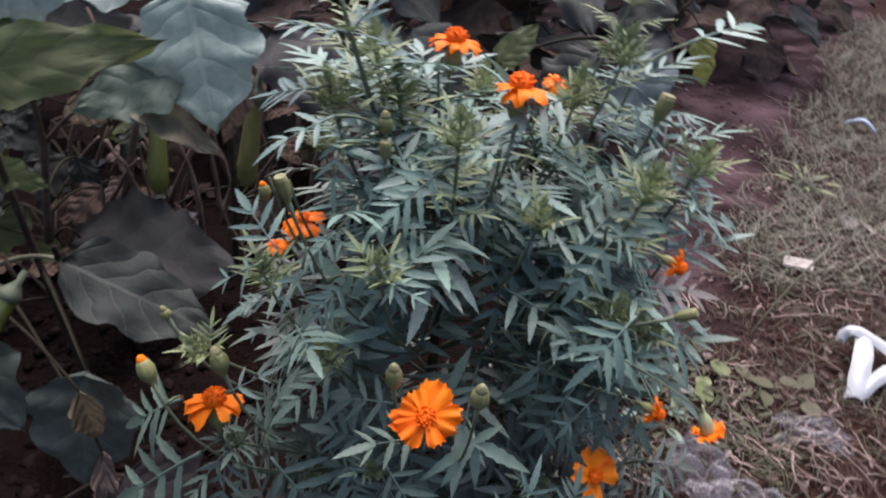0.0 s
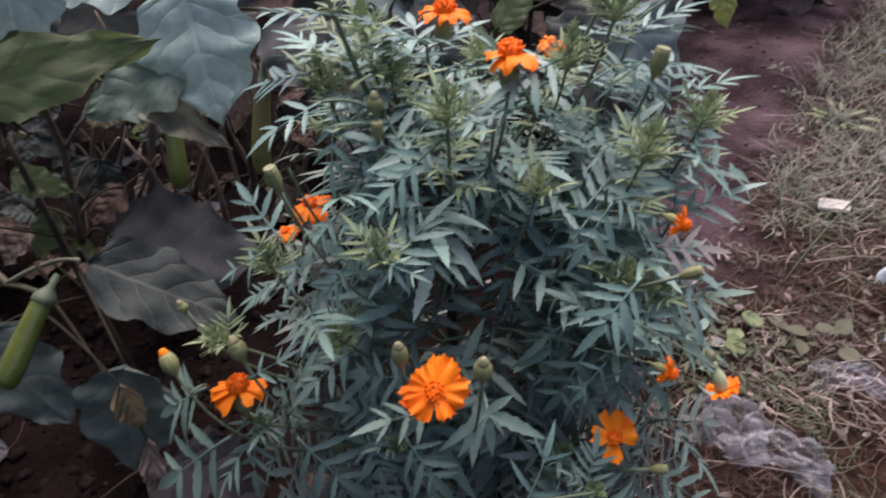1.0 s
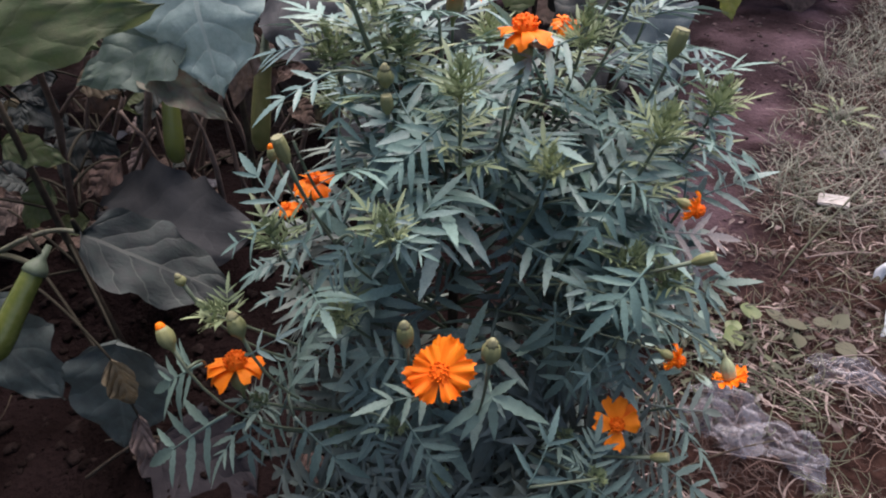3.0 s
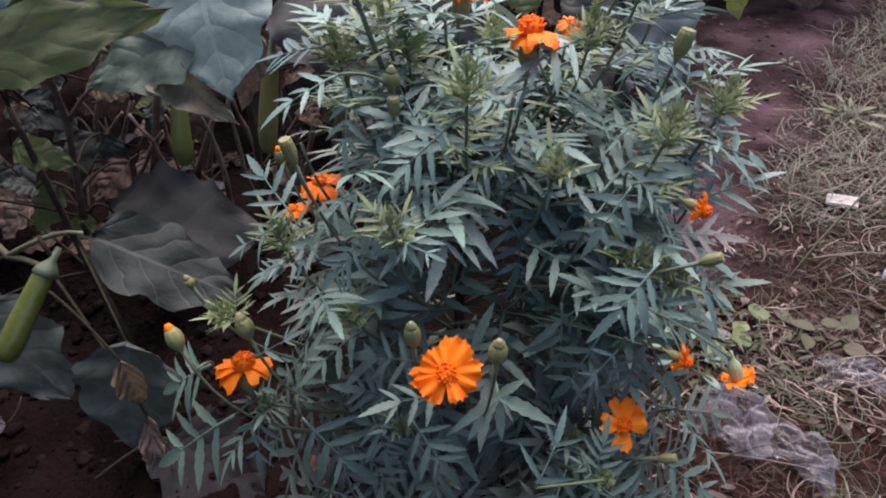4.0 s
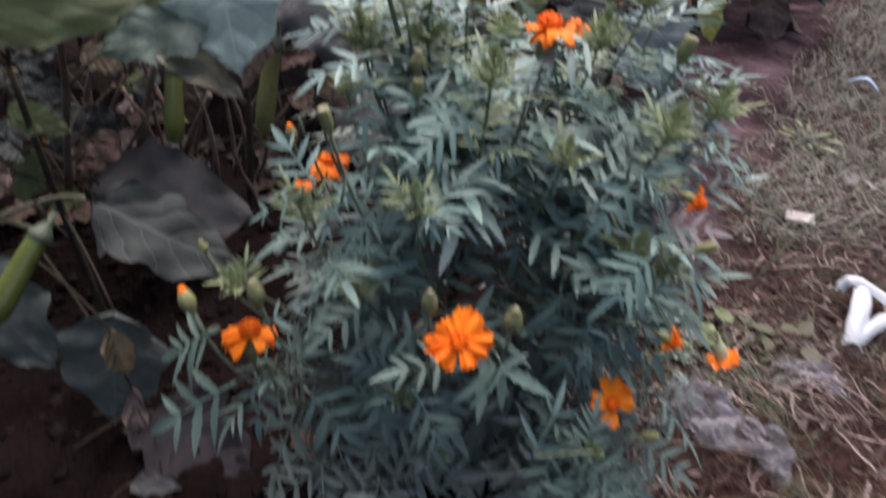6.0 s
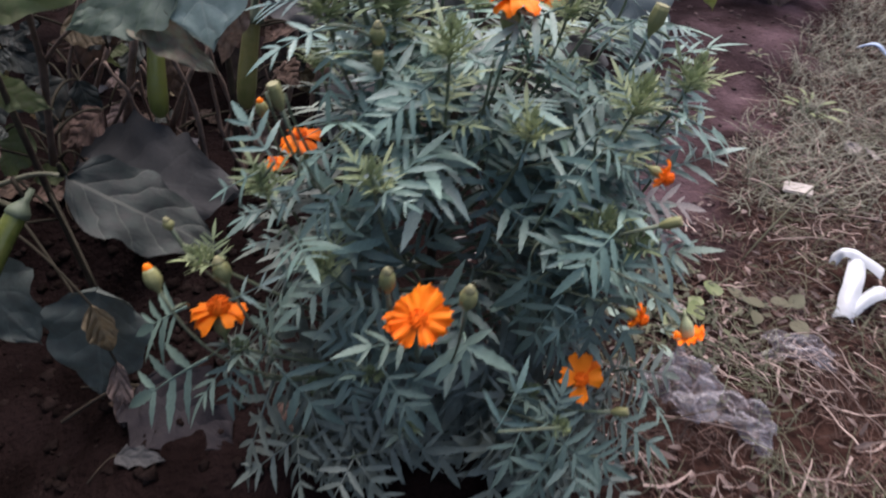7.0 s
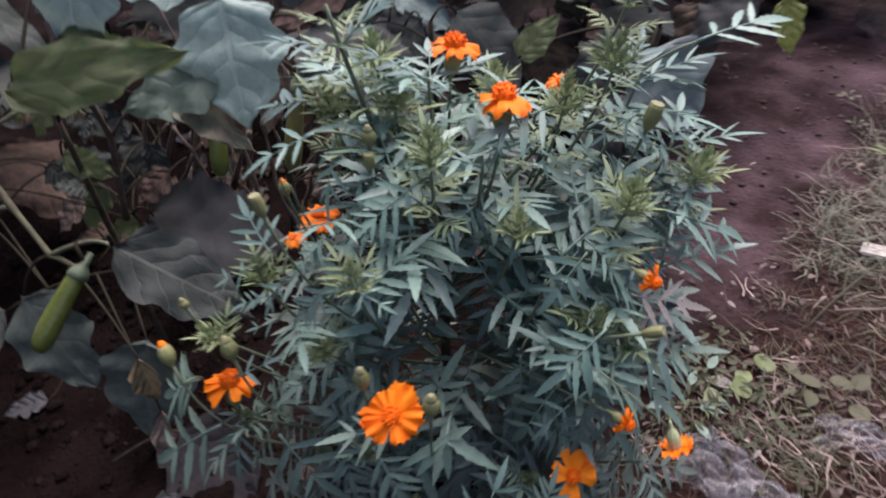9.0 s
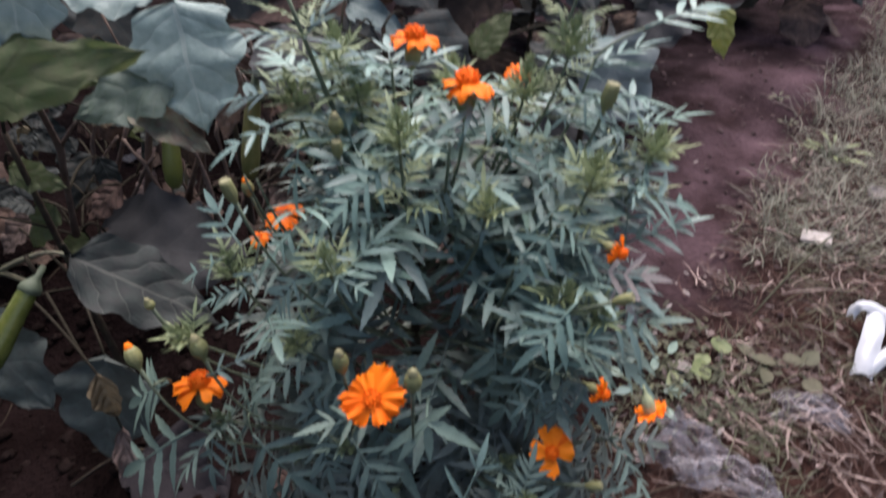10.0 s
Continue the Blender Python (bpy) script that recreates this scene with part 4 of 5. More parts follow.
def eggplant(base, top, label, blades, fruits=(), seed=0, twigs=0, branches=(), group="eggplants in the row"):
    """blades: (foot, end, face, width, droop, material, label); fruits: (top, end, mesh, label)."""
    r = random.Random(seed)
    blades = list(blades)
    base = Vector((base[0], base[1], ground_z(*base)))
    plant = thing("eggplant", base, label, "vegetable plant", group)
    top = Vector(top)
    stem = bend(base - UP * 0.03, base.lerp(top, 0.5) + Vector((r.uniform(-0.04, 0.04), r.uniform(-0.04, 0.04), 0.02)), top, 10)
    v, f = tube(stem, [0.007 - 0.0003 * i for i in range(11)], 8)
    part("stem", solid("stem", v, f, MAT_WOODY), plant, None, "woody brown stem")
    joints = list(stem[3:])
    for rows, thick, mat, note in branches:
        pts = [q for i in range(len(rows) - 1) for q in bend(rows[i], (Vector(rows[i]) + Vector(rows[i + 1])) / 2 + Vector((0, 0, 0.006)), rows[i + 1], 4)[: 4 if i < len(rows) - 2 else 5]]
        n = len(pts) - 1
        swell = [thick * (1 - 0.35 * i / n) * (1.25 if i % 4 == 0 else 1.0) for i in range(n + 1)]
        v, f = tube(pts, swell, 8)
        part("branch", solid("branch", v, f, mat), plant, None, note)
        joints.extend(pts)
    for k, (foot, end, face, width, droop, mat, note, *cup) in enumerate(blades):
        foot, end = Vector(foot), Vector(end)
        span = (end - foot).length
        ob = part("leaf", broad_leaf(seed * 31 + k, width, droop, cup[0] if cup else 0.12, cup[1] if len(cup) > 1 else 0.08, mat, 0.25), plant, basis(end - foot, face, foot, span * 1.02), note)
        low = [q for q in joints if q.z < foot.z + 0.06] or joints
        near = min(low, key=lambda q: (q - foot).length)
        pts = bend(near, near.lerp(foot, 0.55) + UP * 0.035, foot + (end - foot) * 0.03, 8)
        v, f = tube(pts, [0.0026 - 0.00012 * i for i in range(9)], 6)
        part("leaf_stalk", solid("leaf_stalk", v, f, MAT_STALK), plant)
        if k % 3 == 0:
            joints.extend(pts[2:6])
    for k in range(twigs):
        x, y = base.x + r.uniform(-0.30, 0.14), base.y + r.uniform(-0.06, 0.14)
        tip = Vector((x + r.uniform(-0.10, 0.14), y + r.uniform(-0.05, 0.05), r.uniform(0.22, 0.46)))
        pts = bend((x, y, ground_z(x, y) - 0.01), Vector((x, y, 0)).lerp(tip, 0.5) + Vector((r.uniform(-0.06, 0.06), 0, 0.05)), tip, 9)
        pts = [q + Vector((r.uniform(-1, 1), r.uniform(-1, 1), 0)) * 0.004 for q in pts]
        v, f = tube(pts, [r.uniform(0.003, 0.007) * (1 - 0.05 * i) for i in range(10)], 6)
        part("twig", solid("twig", v, f, MAT_TWIG), plant, None, "bare dry brown twig")
    for head, end, me, note in fruits:
        head, end = Vector(head), Vector(end)
        d = head - end
        m = facing(d, head, seed * 20, d.length)
        ob = part("fruit", me, plant, m, note)
        part("cap", CAP, ob, m)
        near = min(joints, key=lambda q: (q - head).length + 2 * max(0, head.z - q.z))
        v, f = tube(bend(near, near.lerp(head, 0.6) + UP * 0.03, head + d.normalized() * d.length * 0.08, 8), [0.003] * 9, 6)
        part("fruit_stalk", solid("fruit_stalk", v, f, MAT_STALK), plant)
    return plant


FACE_ME = Vector((0.1, -0.55, 0.8))


def undergrowth(seed, count, x_span, y_span, z_span):
    """Small withered and half-green leaves low in a row, as blades for eggplant()."""
    r = random.Random(seed)
    rows = []
    for k in range(count):
        foot = Vector((r.uniform(*x_span), r.uniform(*y_span), r.uniform(*z_span)))
        a = r.uniform(0, 2 * math.pi)
        end = foot + Vector((math.cos(a), 0.5 * math.sin(a) - 0.3, r.uniform(-0.8, 0.1))) * r.uniform(0.05, 0.10)
        mat = (MAT_DEADLEAF, MAT_EGGGREYSHADE, MAT_DEADYELLOW, MAT_DEADLEAF, MAT_EGGDARK, MAT_EGGGREEN, MAT_DEADPINK)[k % 7]
        rows.append((foot, end, (r.uniform(-0.5, 0.5), -0.6, r.uniform(0.3, 0.9)), r.uniform(0.5, 0.8), r.uniform(0.1, 0.4), mat, "", r.uniform(0.1, 0.6)))
    return rows


eggplant((-0.56, 0.74), (-0.55, 0.70, 0.40), "eggplant with drooping dusty leaves and a long green fruit", [
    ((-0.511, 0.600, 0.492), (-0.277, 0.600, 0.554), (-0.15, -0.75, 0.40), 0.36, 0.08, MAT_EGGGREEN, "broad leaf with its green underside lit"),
    ((-0.406, 0.548, 0.318), (-0.234, 0.545, 0.227), (-0.22, -0.30, 0.93), 0.56, 0.10, MAT_EGGGREYSHADE, "dusty drooping leaf with a pale midrib"),
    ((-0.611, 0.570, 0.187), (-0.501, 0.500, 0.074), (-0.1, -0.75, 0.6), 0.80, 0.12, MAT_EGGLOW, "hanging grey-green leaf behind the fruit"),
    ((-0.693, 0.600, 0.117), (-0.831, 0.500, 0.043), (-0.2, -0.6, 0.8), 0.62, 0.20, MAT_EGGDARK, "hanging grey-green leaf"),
    ((-0.907, 0.820, 0.107), (-1.068, 0.760, 0.062), (0.1, -0.6, 0.8), 0.55, 0.15, MAT_EGGGREYSHADE, "shaded blue-green leaf"),
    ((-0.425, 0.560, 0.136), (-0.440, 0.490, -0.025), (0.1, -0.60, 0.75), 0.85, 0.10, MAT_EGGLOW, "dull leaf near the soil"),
    ((-0.590, 0.72, 0.335), (-0.505, 0.71, 0.310), (0.0, -0.85, 0.5), 0.55, 0.1, MAT_EGGGREEN, ""),
    ((-0.500, 0.78, 0.640), (-0.525, 0.73, 0.470), (0.2, -0.8, 0.5), 0.75, 0.2, MAT_EGGLEAF, "hanging leaf"),
    ((-0.768, 0.860, 0.217), (-0.715, 0.840, 0.203), (0.1, -0.7, 0.6), 0.9, 0.2, MAT_EGGGREYSHADE, "small grey-green leaf"),
    ((-0.534, 0.740, 0.508), (-0.442, 0.780, 0.438), (-0.1, -0.7, 0.6), 0.6, 0.15, MAT_EGGGREEN, "broad green leaf"),
    ((-0.520, 0.86, 0.230), (-0.590, 0.82, 0.180), (0.0, -0.7, 0.7), 0.6, 0.2, MAT_DEADLEAF, "withered brown leaf"),
    ((-0.640, 0.84, 0.200), (-0.700, 0.80, 0.130), (0.0, -0.7, 0.7), 0.7, 0.2, MAT_EGGGREEN, "small olive leaf"),
    ((-0.680, 0.84, 0.370), (-0.740, 0.82, 0.300), (0.1, -0.6, 0.8), 0.7, 0.2, MAT_EGGGREEN, "small olive leaf"),
    ((-0.705, 0.840, 0.226), (-0.613, 0.820, 0.276), (0.1, -0.6, 0.8), 0.7, 0.2, MAT_EGGGREYSHADE, "small grey-green leaf"),
    ((-0.646, 0.800, 0.215), (-0.657, 0.760, 0.255), (0.0, -0.6, 0.8), 0.7, 0.2, MAT_EGGGREYSHADE, "small grey-green leaf"),
    ((-0.690, 0.900, 0.314), (-0.676, 0.880, 0.263), (0.0, -0.6, 0.8), 0.6, 0.2, MAT_DEADYELLOW, "small withered olive leaf"),
    ((-0.560, 0.88, 0.270), (-0.540, 0.86, 0.200), (0.1, -0.7, 0.6), 0.6, 0.2, MAT_EGGGREYSHADE, "small grey-green leaf"),
    ((-0.410, 0.515, 0.148), (-0.395, 0.496, 0.068), (0.5, -0.8, 0.2), 0.46, 0.25, MAT_DEADYELLOW, "curled dead yellow leaf", 1.2),
    ((-0.396, 0.500, 0.059), (-0.381, 0.440, -0.041), (0.3, -0.8, 0.5), 0.26, 0.10, MAT_DEADPINK, "narrow withered pinkish brown leaf", 0.6)] + undergrowth(71, 26, (-1.00, -0.52), (0.82, 1.02), (0.08, 0.36)),
    [((-0.479, 0.560, 0.261), (-0.527, 0.478, 0.186), FRUIT_DARK, "long shiny green fruit")], 1, 0, [
        ([(-0.741, 0.700, 0.437), (-0.631, 0.640, 0.294), (-0.562, 0.600, 0.242), (-0.495, 0.572, 0.247)], 0.0052, MAT_OLIVESTEM, "thick jointed olive stem"),
        ([(-0.562, 0.600, 0.242), (-0.471, 0.580, 0.292), (-0.406, 0.548, 0.318)], 0.0034, MAT_PALESTEM, "pale leaf stalk"),
        ([(-0.631, 0.640, 0.294), (-0.677, 0.620, 0.278), (-0.759, 0.600, 0.268)], 0.0036, MAT_PALESTEM, "pale leaf stalk"),
        ([(-0.656, 0.660, 0.384), (-0.565, 0.640, 0.435), (-0.459, 0.620, 0.480)], 0.0030, MAT_PALESTEM, "pale leaf stalk"),
        ([(-0.593, 0.800, 0.162), (-0.512, 0.740, 0.357), (-0.439, 0.640, 0.469)], 0.0055, MAT_TWIG, "brown side branch"),
        ([(-0.512, 0.740, 0.357), (-0.434, 0.700, 0.426)], 0.0032, MAT_TWIG, "brown side branch"),
        ([(-0.694, 0.700, 0.222), (-0.770, 0.740, 0.271), (-0.788, 0.800, 0.307)], 0.0036, MAT_TWIG, "brown side branch")])
eggplant((-0.37, 0.95), (-0.33, 0.86, 0.52), "eggplant with large blue-green leaves and hanging fruits", [
    ((-0.290, 0.740, 0.566), (-0.258, 0.655, 0.435), (-0.05, -0.62, 0.78), 0.98, 0.18, MAT_EGGLEAF, "large torn blue-green leaf with pale veins"),
    ((-0.293, 0.710, 0.488), (-0.416, 0.655, 0.448), (-0.1, -0.80, 0.55), 0.66, 0.10, MAT_EGGFOLD, "folded leaf showing its green underside"),
    ((-0.357, 0.700, 0.457), (-0.255, 0.659, 0.400), (0.25, -0.85, 0.35), 0.40, 0.16, MAT_EGGBROWNED, "browned curled rim of a leaf", 0.8),
    ((-0.609, 0.860, 0.112), (-0.302, 0.790, 0.137), (0.02, -0.66, 0.75), 0.70, 0.06, MAT_EGGDULL, "wide dull purplish leaf"),
    ((-0.253, 0.800, 0.460), (-0.290, 0.775, 0.349), (0.3, -0.8, 0.3), 0.36, 0.2, MAT_DEADPINK, "withered papery brown leaf", 0.5),
    ((-0.330, 0.98, 0.420), (-0.300, 0.95, 0.270), (0.1, -0.8, 0.3), 0.5, 0.2, MAT_DEADLEAF, ""),
    ((-0.560, 1.00, 0.360), (-0.600, 0.96, 0.230), (0.2, -0.8, 0.4), 0.6, 0.2, MAT_DEADLEAF, ""),
    ((-0.470, 1.02, 0.300), (-0.450, 0.96, 0.200), (0.0, -0.8, 0.4), 0.6, 0.2, MAT_DEADLEAF, ""),
    ((-0.640, 0.98, 0.220), (-0.700, 0.92, 0.130), (0.0, -0.7, 0.6), 0.7, 0.2, MAT_EGGDARK, ""),
    ((-0.240, 0.90, 0.480), (-0.140, 0.82, 0.400), FACE_ME, 0.8, 0.3, MAT_EGGDULL, ""),
    ((-0.430, 1.00, 0.520), (-0.600, 0.94, 0.560), FACE_ME, 0.8, 0.25, MAT_EGGLEAF, ""),
    ((-0.330, 1.00, 0.560), (-0.280, 1.05, 0.680), FACE_ME, 0.8, 0.2, MAT_EGGGREEN, "")] + undergrowth(72, 30, (-0.72, -0.18), (0.98, 1.20), (0.06, 0.38)),
    [((-0.444, 0.930, 0.322), (-0.456, 0.890, 0.205), FRUIT, "light green fruit hanging under the leaves"),
     ((-0.260, 0.860, 0.403), (-0.290, 0.830, 0.263), FRUIT_OLD, "long olive brown fruit")], 2, 16, [
        ([(-0.555, 0.970, 0.132), (-0.459, 0.900, 0.343)], 0.0075, MAT_TWIG, "thick brown stem"),
        ([(-0.479, 0.970, 0.127), (-0.391, 0.920, 0.281)], 0.0060, MAT_TWIG, "thick brown stem"),
        ([(-0.640, 1.000, 0.131), (-0.525, 0.930, 0.301)], 0.0050, MAT_TWIG, "brown stem"),
        ([(-0.655, 0.980, 0.106), (-0.615, 0.950, 0.212), (-0.548, 0.930, 0.281)], 0.0030, MAT_TWIG, "brown stem")])
eggplant((-0.06, 1.08), (-0.09, 1.04, 0.44), "eggplant with grey-green leaves behind the marigold", [
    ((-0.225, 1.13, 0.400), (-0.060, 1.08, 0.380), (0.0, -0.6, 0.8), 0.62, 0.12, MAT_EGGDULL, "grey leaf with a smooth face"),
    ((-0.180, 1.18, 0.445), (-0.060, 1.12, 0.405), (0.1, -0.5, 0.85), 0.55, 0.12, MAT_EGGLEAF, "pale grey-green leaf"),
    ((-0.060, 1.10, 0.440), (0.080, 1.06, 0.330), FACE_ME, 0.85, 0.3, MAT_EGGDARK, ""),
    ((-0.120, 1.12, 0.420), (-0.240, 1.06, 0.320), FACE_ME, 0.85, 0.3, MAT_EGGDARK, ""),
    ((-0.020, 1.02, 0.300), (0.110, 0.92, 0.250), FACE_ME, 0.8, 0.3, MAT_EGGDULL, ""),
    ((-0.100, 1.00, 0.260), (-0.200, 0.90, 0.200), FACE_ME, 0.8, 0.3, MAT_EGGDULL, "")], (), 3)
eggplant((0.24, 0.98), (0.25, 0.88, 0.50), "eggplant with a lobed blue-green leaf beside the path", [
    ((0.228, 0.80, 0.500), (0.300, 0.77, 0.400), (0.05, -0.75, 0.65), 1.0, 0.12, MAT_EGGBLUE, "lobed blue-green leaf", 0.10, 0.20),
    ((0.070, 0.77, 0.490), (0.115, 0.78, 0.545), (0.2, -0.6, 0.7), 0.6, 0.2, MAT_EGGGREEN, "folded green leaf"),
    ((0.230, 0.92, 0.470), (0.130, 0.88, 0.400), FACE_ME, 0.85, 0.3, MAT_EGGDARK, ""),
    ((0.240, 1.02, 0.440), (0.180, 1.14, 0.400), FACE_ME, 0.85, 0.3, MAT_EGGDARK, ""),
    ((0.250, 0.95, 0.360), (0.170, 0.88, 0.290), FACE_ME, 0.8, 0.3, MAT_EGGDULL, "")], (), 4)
eggplant((0.40, 1.74), (0.60, 1.62, 0.42), "eggplant at the path with one yellowing leaf", [
    ((0.612, 1.56, 0.345), (0.650, 1.52, 0.228), (0.1, -0.8, 0.45), 0.62, 0.12, MAT_EGGYELLOW, "yellowing hanging leaf"),
    ((0.470, 1.66, 0.300), (0.420, 1.55, 0.180), FACE_ME, 0.85, 0.3, MAT_DEADLEAF, ""),
    ((0.560, 1.72, 0.420), (0.440, 1.62, 0.340), FACE_ME, 0.85, 0.3, MAT_EGGDARK, ""),
    ((0.580, 1.76, 0.420), (0.640, 1.90, 0.380), FACE_ME, 0.85, 0.3, MAT_EGGDARK, ""),
    ((0.560, 1.66, 0.330), (0.440, 1.56, 0.250), FACE_ME, 0.85, 0.3, MAT_EGGDULL, "")], (), 5)
# the first three, left of the view and extra tall, are added to shade the bed
FAR = [(-1.16, 0.50), (-0.90, 0.16), (-0.84, -0.08), (-0.20, 1.38), (0.16, 1.50), (-1.10, 1.02), (-0.95, 1.55), (-0.45, 1.50), (0.05, 1.62), (-0.35, 2.05), (0.30, 2.15), (1.15, 2.45), (0.80, 2.75), (1.75, 3.30), (1.40, 3.80), (-1.5, 2.1), (-0.9, 2.6)]
for k, (x, y) in enumerate(FAR):
    r = random.Random(500 + k)
    tall = 1.45 if k < 3 else 1.0
    blades = []
    for b in range(15):
        a = b * 2.39996 + r.uniform(-0.4, 0.4)
        h = ((0.12 if k < 10 else 0.03) + 0.56 * b / 15) * tall
        foot = Vector((x + 0.10 * math.cos(a), y + 0.10 * math.sin(a), h + 0.05))
        reach = r.uniform(0.16, 0.23) * tall
        end = foot + Vector((reach * math.cos(a), reach * math.sin(a), r.uniform(-0.12, 0.02)))
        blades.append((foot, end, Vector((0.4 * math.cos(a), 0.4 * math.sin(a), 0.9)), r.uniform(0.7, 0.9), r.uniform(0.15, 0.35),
                       ((MAT_EGGGREYSHADE, MAT_EGGGREEN, MAT_EGGLEAF, MAT_EGGGREYSHADE, MAT_EGGGREEN)[b % 5] if x < -0.7 else (MAT_EGGDARK, MAT_DEADLEAF)[b % 2]) if b > 6 else (MAT_DEADLEAF if k > 2 else MAT_EGGDARK, MAT_EGGDARK)[b % 2], ""))
    for b in range(5):
        a = b * 1.2566 + k
        foot = Vector((x + 0.02 * math.cos(a), y + 0.02 * math.sin(a), 0.67 * tall))
        blades.append((foot, foot + Vector((0.13 * math.cos(a), 0.13 * math.sin(a), 0.05)), Vector((0.2 * math.cos(a), 0.2 * math.sin(a), 0.9)), 0.7, 0.2, MAT_EGGGREEN, ""))
    eggplant((x, y), (x + r.uniform(-0.06, 0.06), y + r.uniform(-0.05, 0.05), 0.66 * tall), "leafy eggplant added along the rows, to fill or shade", blades, (), 20 + k)


# ---- fallen leaves ----
def fallen(foot, end, face, width, mat, label, seed, droop=0.1):
    foot, end = Vector(foot), Vector(end)
    span = (end - foot).length
    m = basis(end - foot, face, foot, span)
    leaf = thing("fallen_leaf", foot, label, "fallen leaf", "fallen leaves", me=broad_leaf(seed, width, droop, 0.3, 0.15, mat, 0.5), m=m)
    if span > 0.06:
        v, f = tube([Vector((0.03 * i * i, 0.04 - 0.09 * i, 0.004 - 0.006 * i)) for i in range(5)], [0.016, 0.014, 0.013, 0.012, 0.015], 6)
        part("stalk", solid("stalk", v, f, MAT_WOODY), leaf, m, "dry dark leaf stalk")


def on_soil(x, y, lift=0.012):
    return Vector((x, y, ground_z(x, y) + lift))


fallen(on_soil(-0.384, 0.501, 0.030), on_soil(-0.222, 0.405, 0.012), (0.05, -0.4, 0.9), 0.75, MAT_EGGFALLEN, "dull purplish leaf lying on the soil", 701)
fallen(on_soil(-0.182, 0.490), on_soil(-0.148, 0.425), (0.0, -0.3, 1), 0.5, MAT_DEADLEAF, "dull brown fallen leaf under the marigold", 702)
fallen(on_soil(-0.418, 0.520), on_soil(-0.360, 0.430), (0.2, -0.3, 1), 0.36, MAT_DEADLEAF, "narrow dead brown leaf lying on the soil", 703)
fallen(on_soil(-0.372, 0.398), on_soil(-0.300, 0.384), (0.1, -0.3, 1), 0.4, MAT_EGGDULL, "grey dead leaf lying on dark soil", 705)
fallen(on_soil(-0.720, 0.600), on_soil(-0.790, 0.560), (0.1, -0.3, 1), 0.6, MAT_GREYLEAF, "grey torn leaf on dark soil", 704)
litter_rng = random.Random(44)
for k in range(44):
    x, y = litter_rng.uniform(-0.80, 0.0), litter_rng.uniform(0.95, 1.40)
    a = litter_rng.uniform(0, 6.28)
    d = litter_rng.uniform(0.05, 0.11)
    fallen(on_soil(x, y), on_soil(x + d * math.cos(a), y + d * math.sin(a)), (litter_rng.uniform(-0.3, 0.3), -0.2, 1), litter_rng.uniform(0.5, 0.8),
           (MAT_DEADLEAF, MAT_DEADLEAF, MAT_GREYLEAF)[k % 3], "withered leaf on the soil under the eggplants", 720 + k)

# ---- grass strip: straw, blades, weeds ----
def strip_side(x, y):
    """How far right of the grass strip's edge a place lies."""
    return (x - 0.35) * 0.847 - (y - 0.65) * 0.532


def strands(name, count, seed, place, length, width, lie, mat, label, category, clump=(-0.75, -0.1)):
    """Many thin curved ribbons in one mesh."""
    r = random.Random(seed)
    verts, faces = [], []
    n = 5
    while count:
        x, y = place(r)
        edge = strip_side(x, y) + 0.015 + 0.08 * noise.noise((x * 5, y * 5, 7.0))
        if edge < r.uniform(-0.03, 0.06) or noise.noise((x * 9, y * 9, seed)) + 0.5 * noise.noise((x * 23, y * 23, seed)) < r.uniform(*clump):
            continue
        if r.random() < smooth(0.8, 1.15, out_of(x, y) + 0.25 * noise.noise((x * 4, y * 4, 1.0))):
            continue
        count -= 1
        a = r.uniform(0, 2 * math.pi)
        curl = r.uniform(-1.1, 1.1) * (2 if r.random() < 0.25 else 1)
        long = r.uniform(*length)
        rise = r.uniform(*lie)
        p = Vector((x, y, ground_z(x, y) + r.uniform(0.0, 0.012)))
        wide = r.uniform(*width)
        o = len(verts)
        for i in range(n + 1):
            s = i / n
            d = Vector((math.cos(a + curl * s), math.sin(a + curl * s), 0))
            side = Vector((-d.y, d.x, r.uniform(-0.2, 0.2))) * wide * (1 - 0.7 * s)
            q = p + UP * (0.002 * math.sin(9 * s))
            verts.extend((q - side, q + side))
            p = p + (d * math.cos(rise * (1 - 1.3 * s)) + UP * math.sin(rise * (1 - 1.3 * s))) * (long / n)
            p.z = max(p.z, ground_z(p.x, p.y) + 0.002)
        faces.extend((o + 2 * i, o + 2 * i + 1, o + 2 * i + 3, o + 2 * i + 2) for i in range(n))
    thing(name, (0, 0, 0), label, category, kind="stuff", me=solid(name, verts, faces, mat))


def out_of(x, y):
    """How near a place lies to the outer limit of the grass, which thins out there."""
    return min(math.hypot((x - 0.70) / 0.66, (y - 0.80) / 0.68), math.hypot((x - 1.45) / 1.05, (y - 2.15) / 1.35))


def close_by(r):
    return r.uniform(0.20, 1.45), r.uniform(0.20, 1.55)


def far_off(r):
    return r.uniform(0.5, 2.85), r.uniform(1.0, 3.9)


strands("dry_grass", 8000, 11, close_by, (0.015, 0.06), (0.0004, 0.0011), (0.0, 0.5), MAT_STRAW, "tangled dry brown grass lying on the soil", "dry grass", (-0.4, 0.3))
strands("dry_grass", 5000, 12, far_off, (0.03, 0.10), (0.0006, 0.0013), (0.0, 0.6), MAT_STRAW, "tangled dry grass along the path", "dry grass")
strands("pale_straw", 1000, 13, close_by, (0.015, 0.075), (0.0007, 0.0024), (0.0, 0.3), MAT_PALESTRAW, "bleached straw scattered over the dry grass", "straw", (-0.05, 0.45))
strands("pale_straw", 350, 18, far_off, (0.04, 0.14), (0.0010, 0.0020), (0.0, 0.25), MAT_PALESTRAW, "bleached straw scattered along the path", "straw")
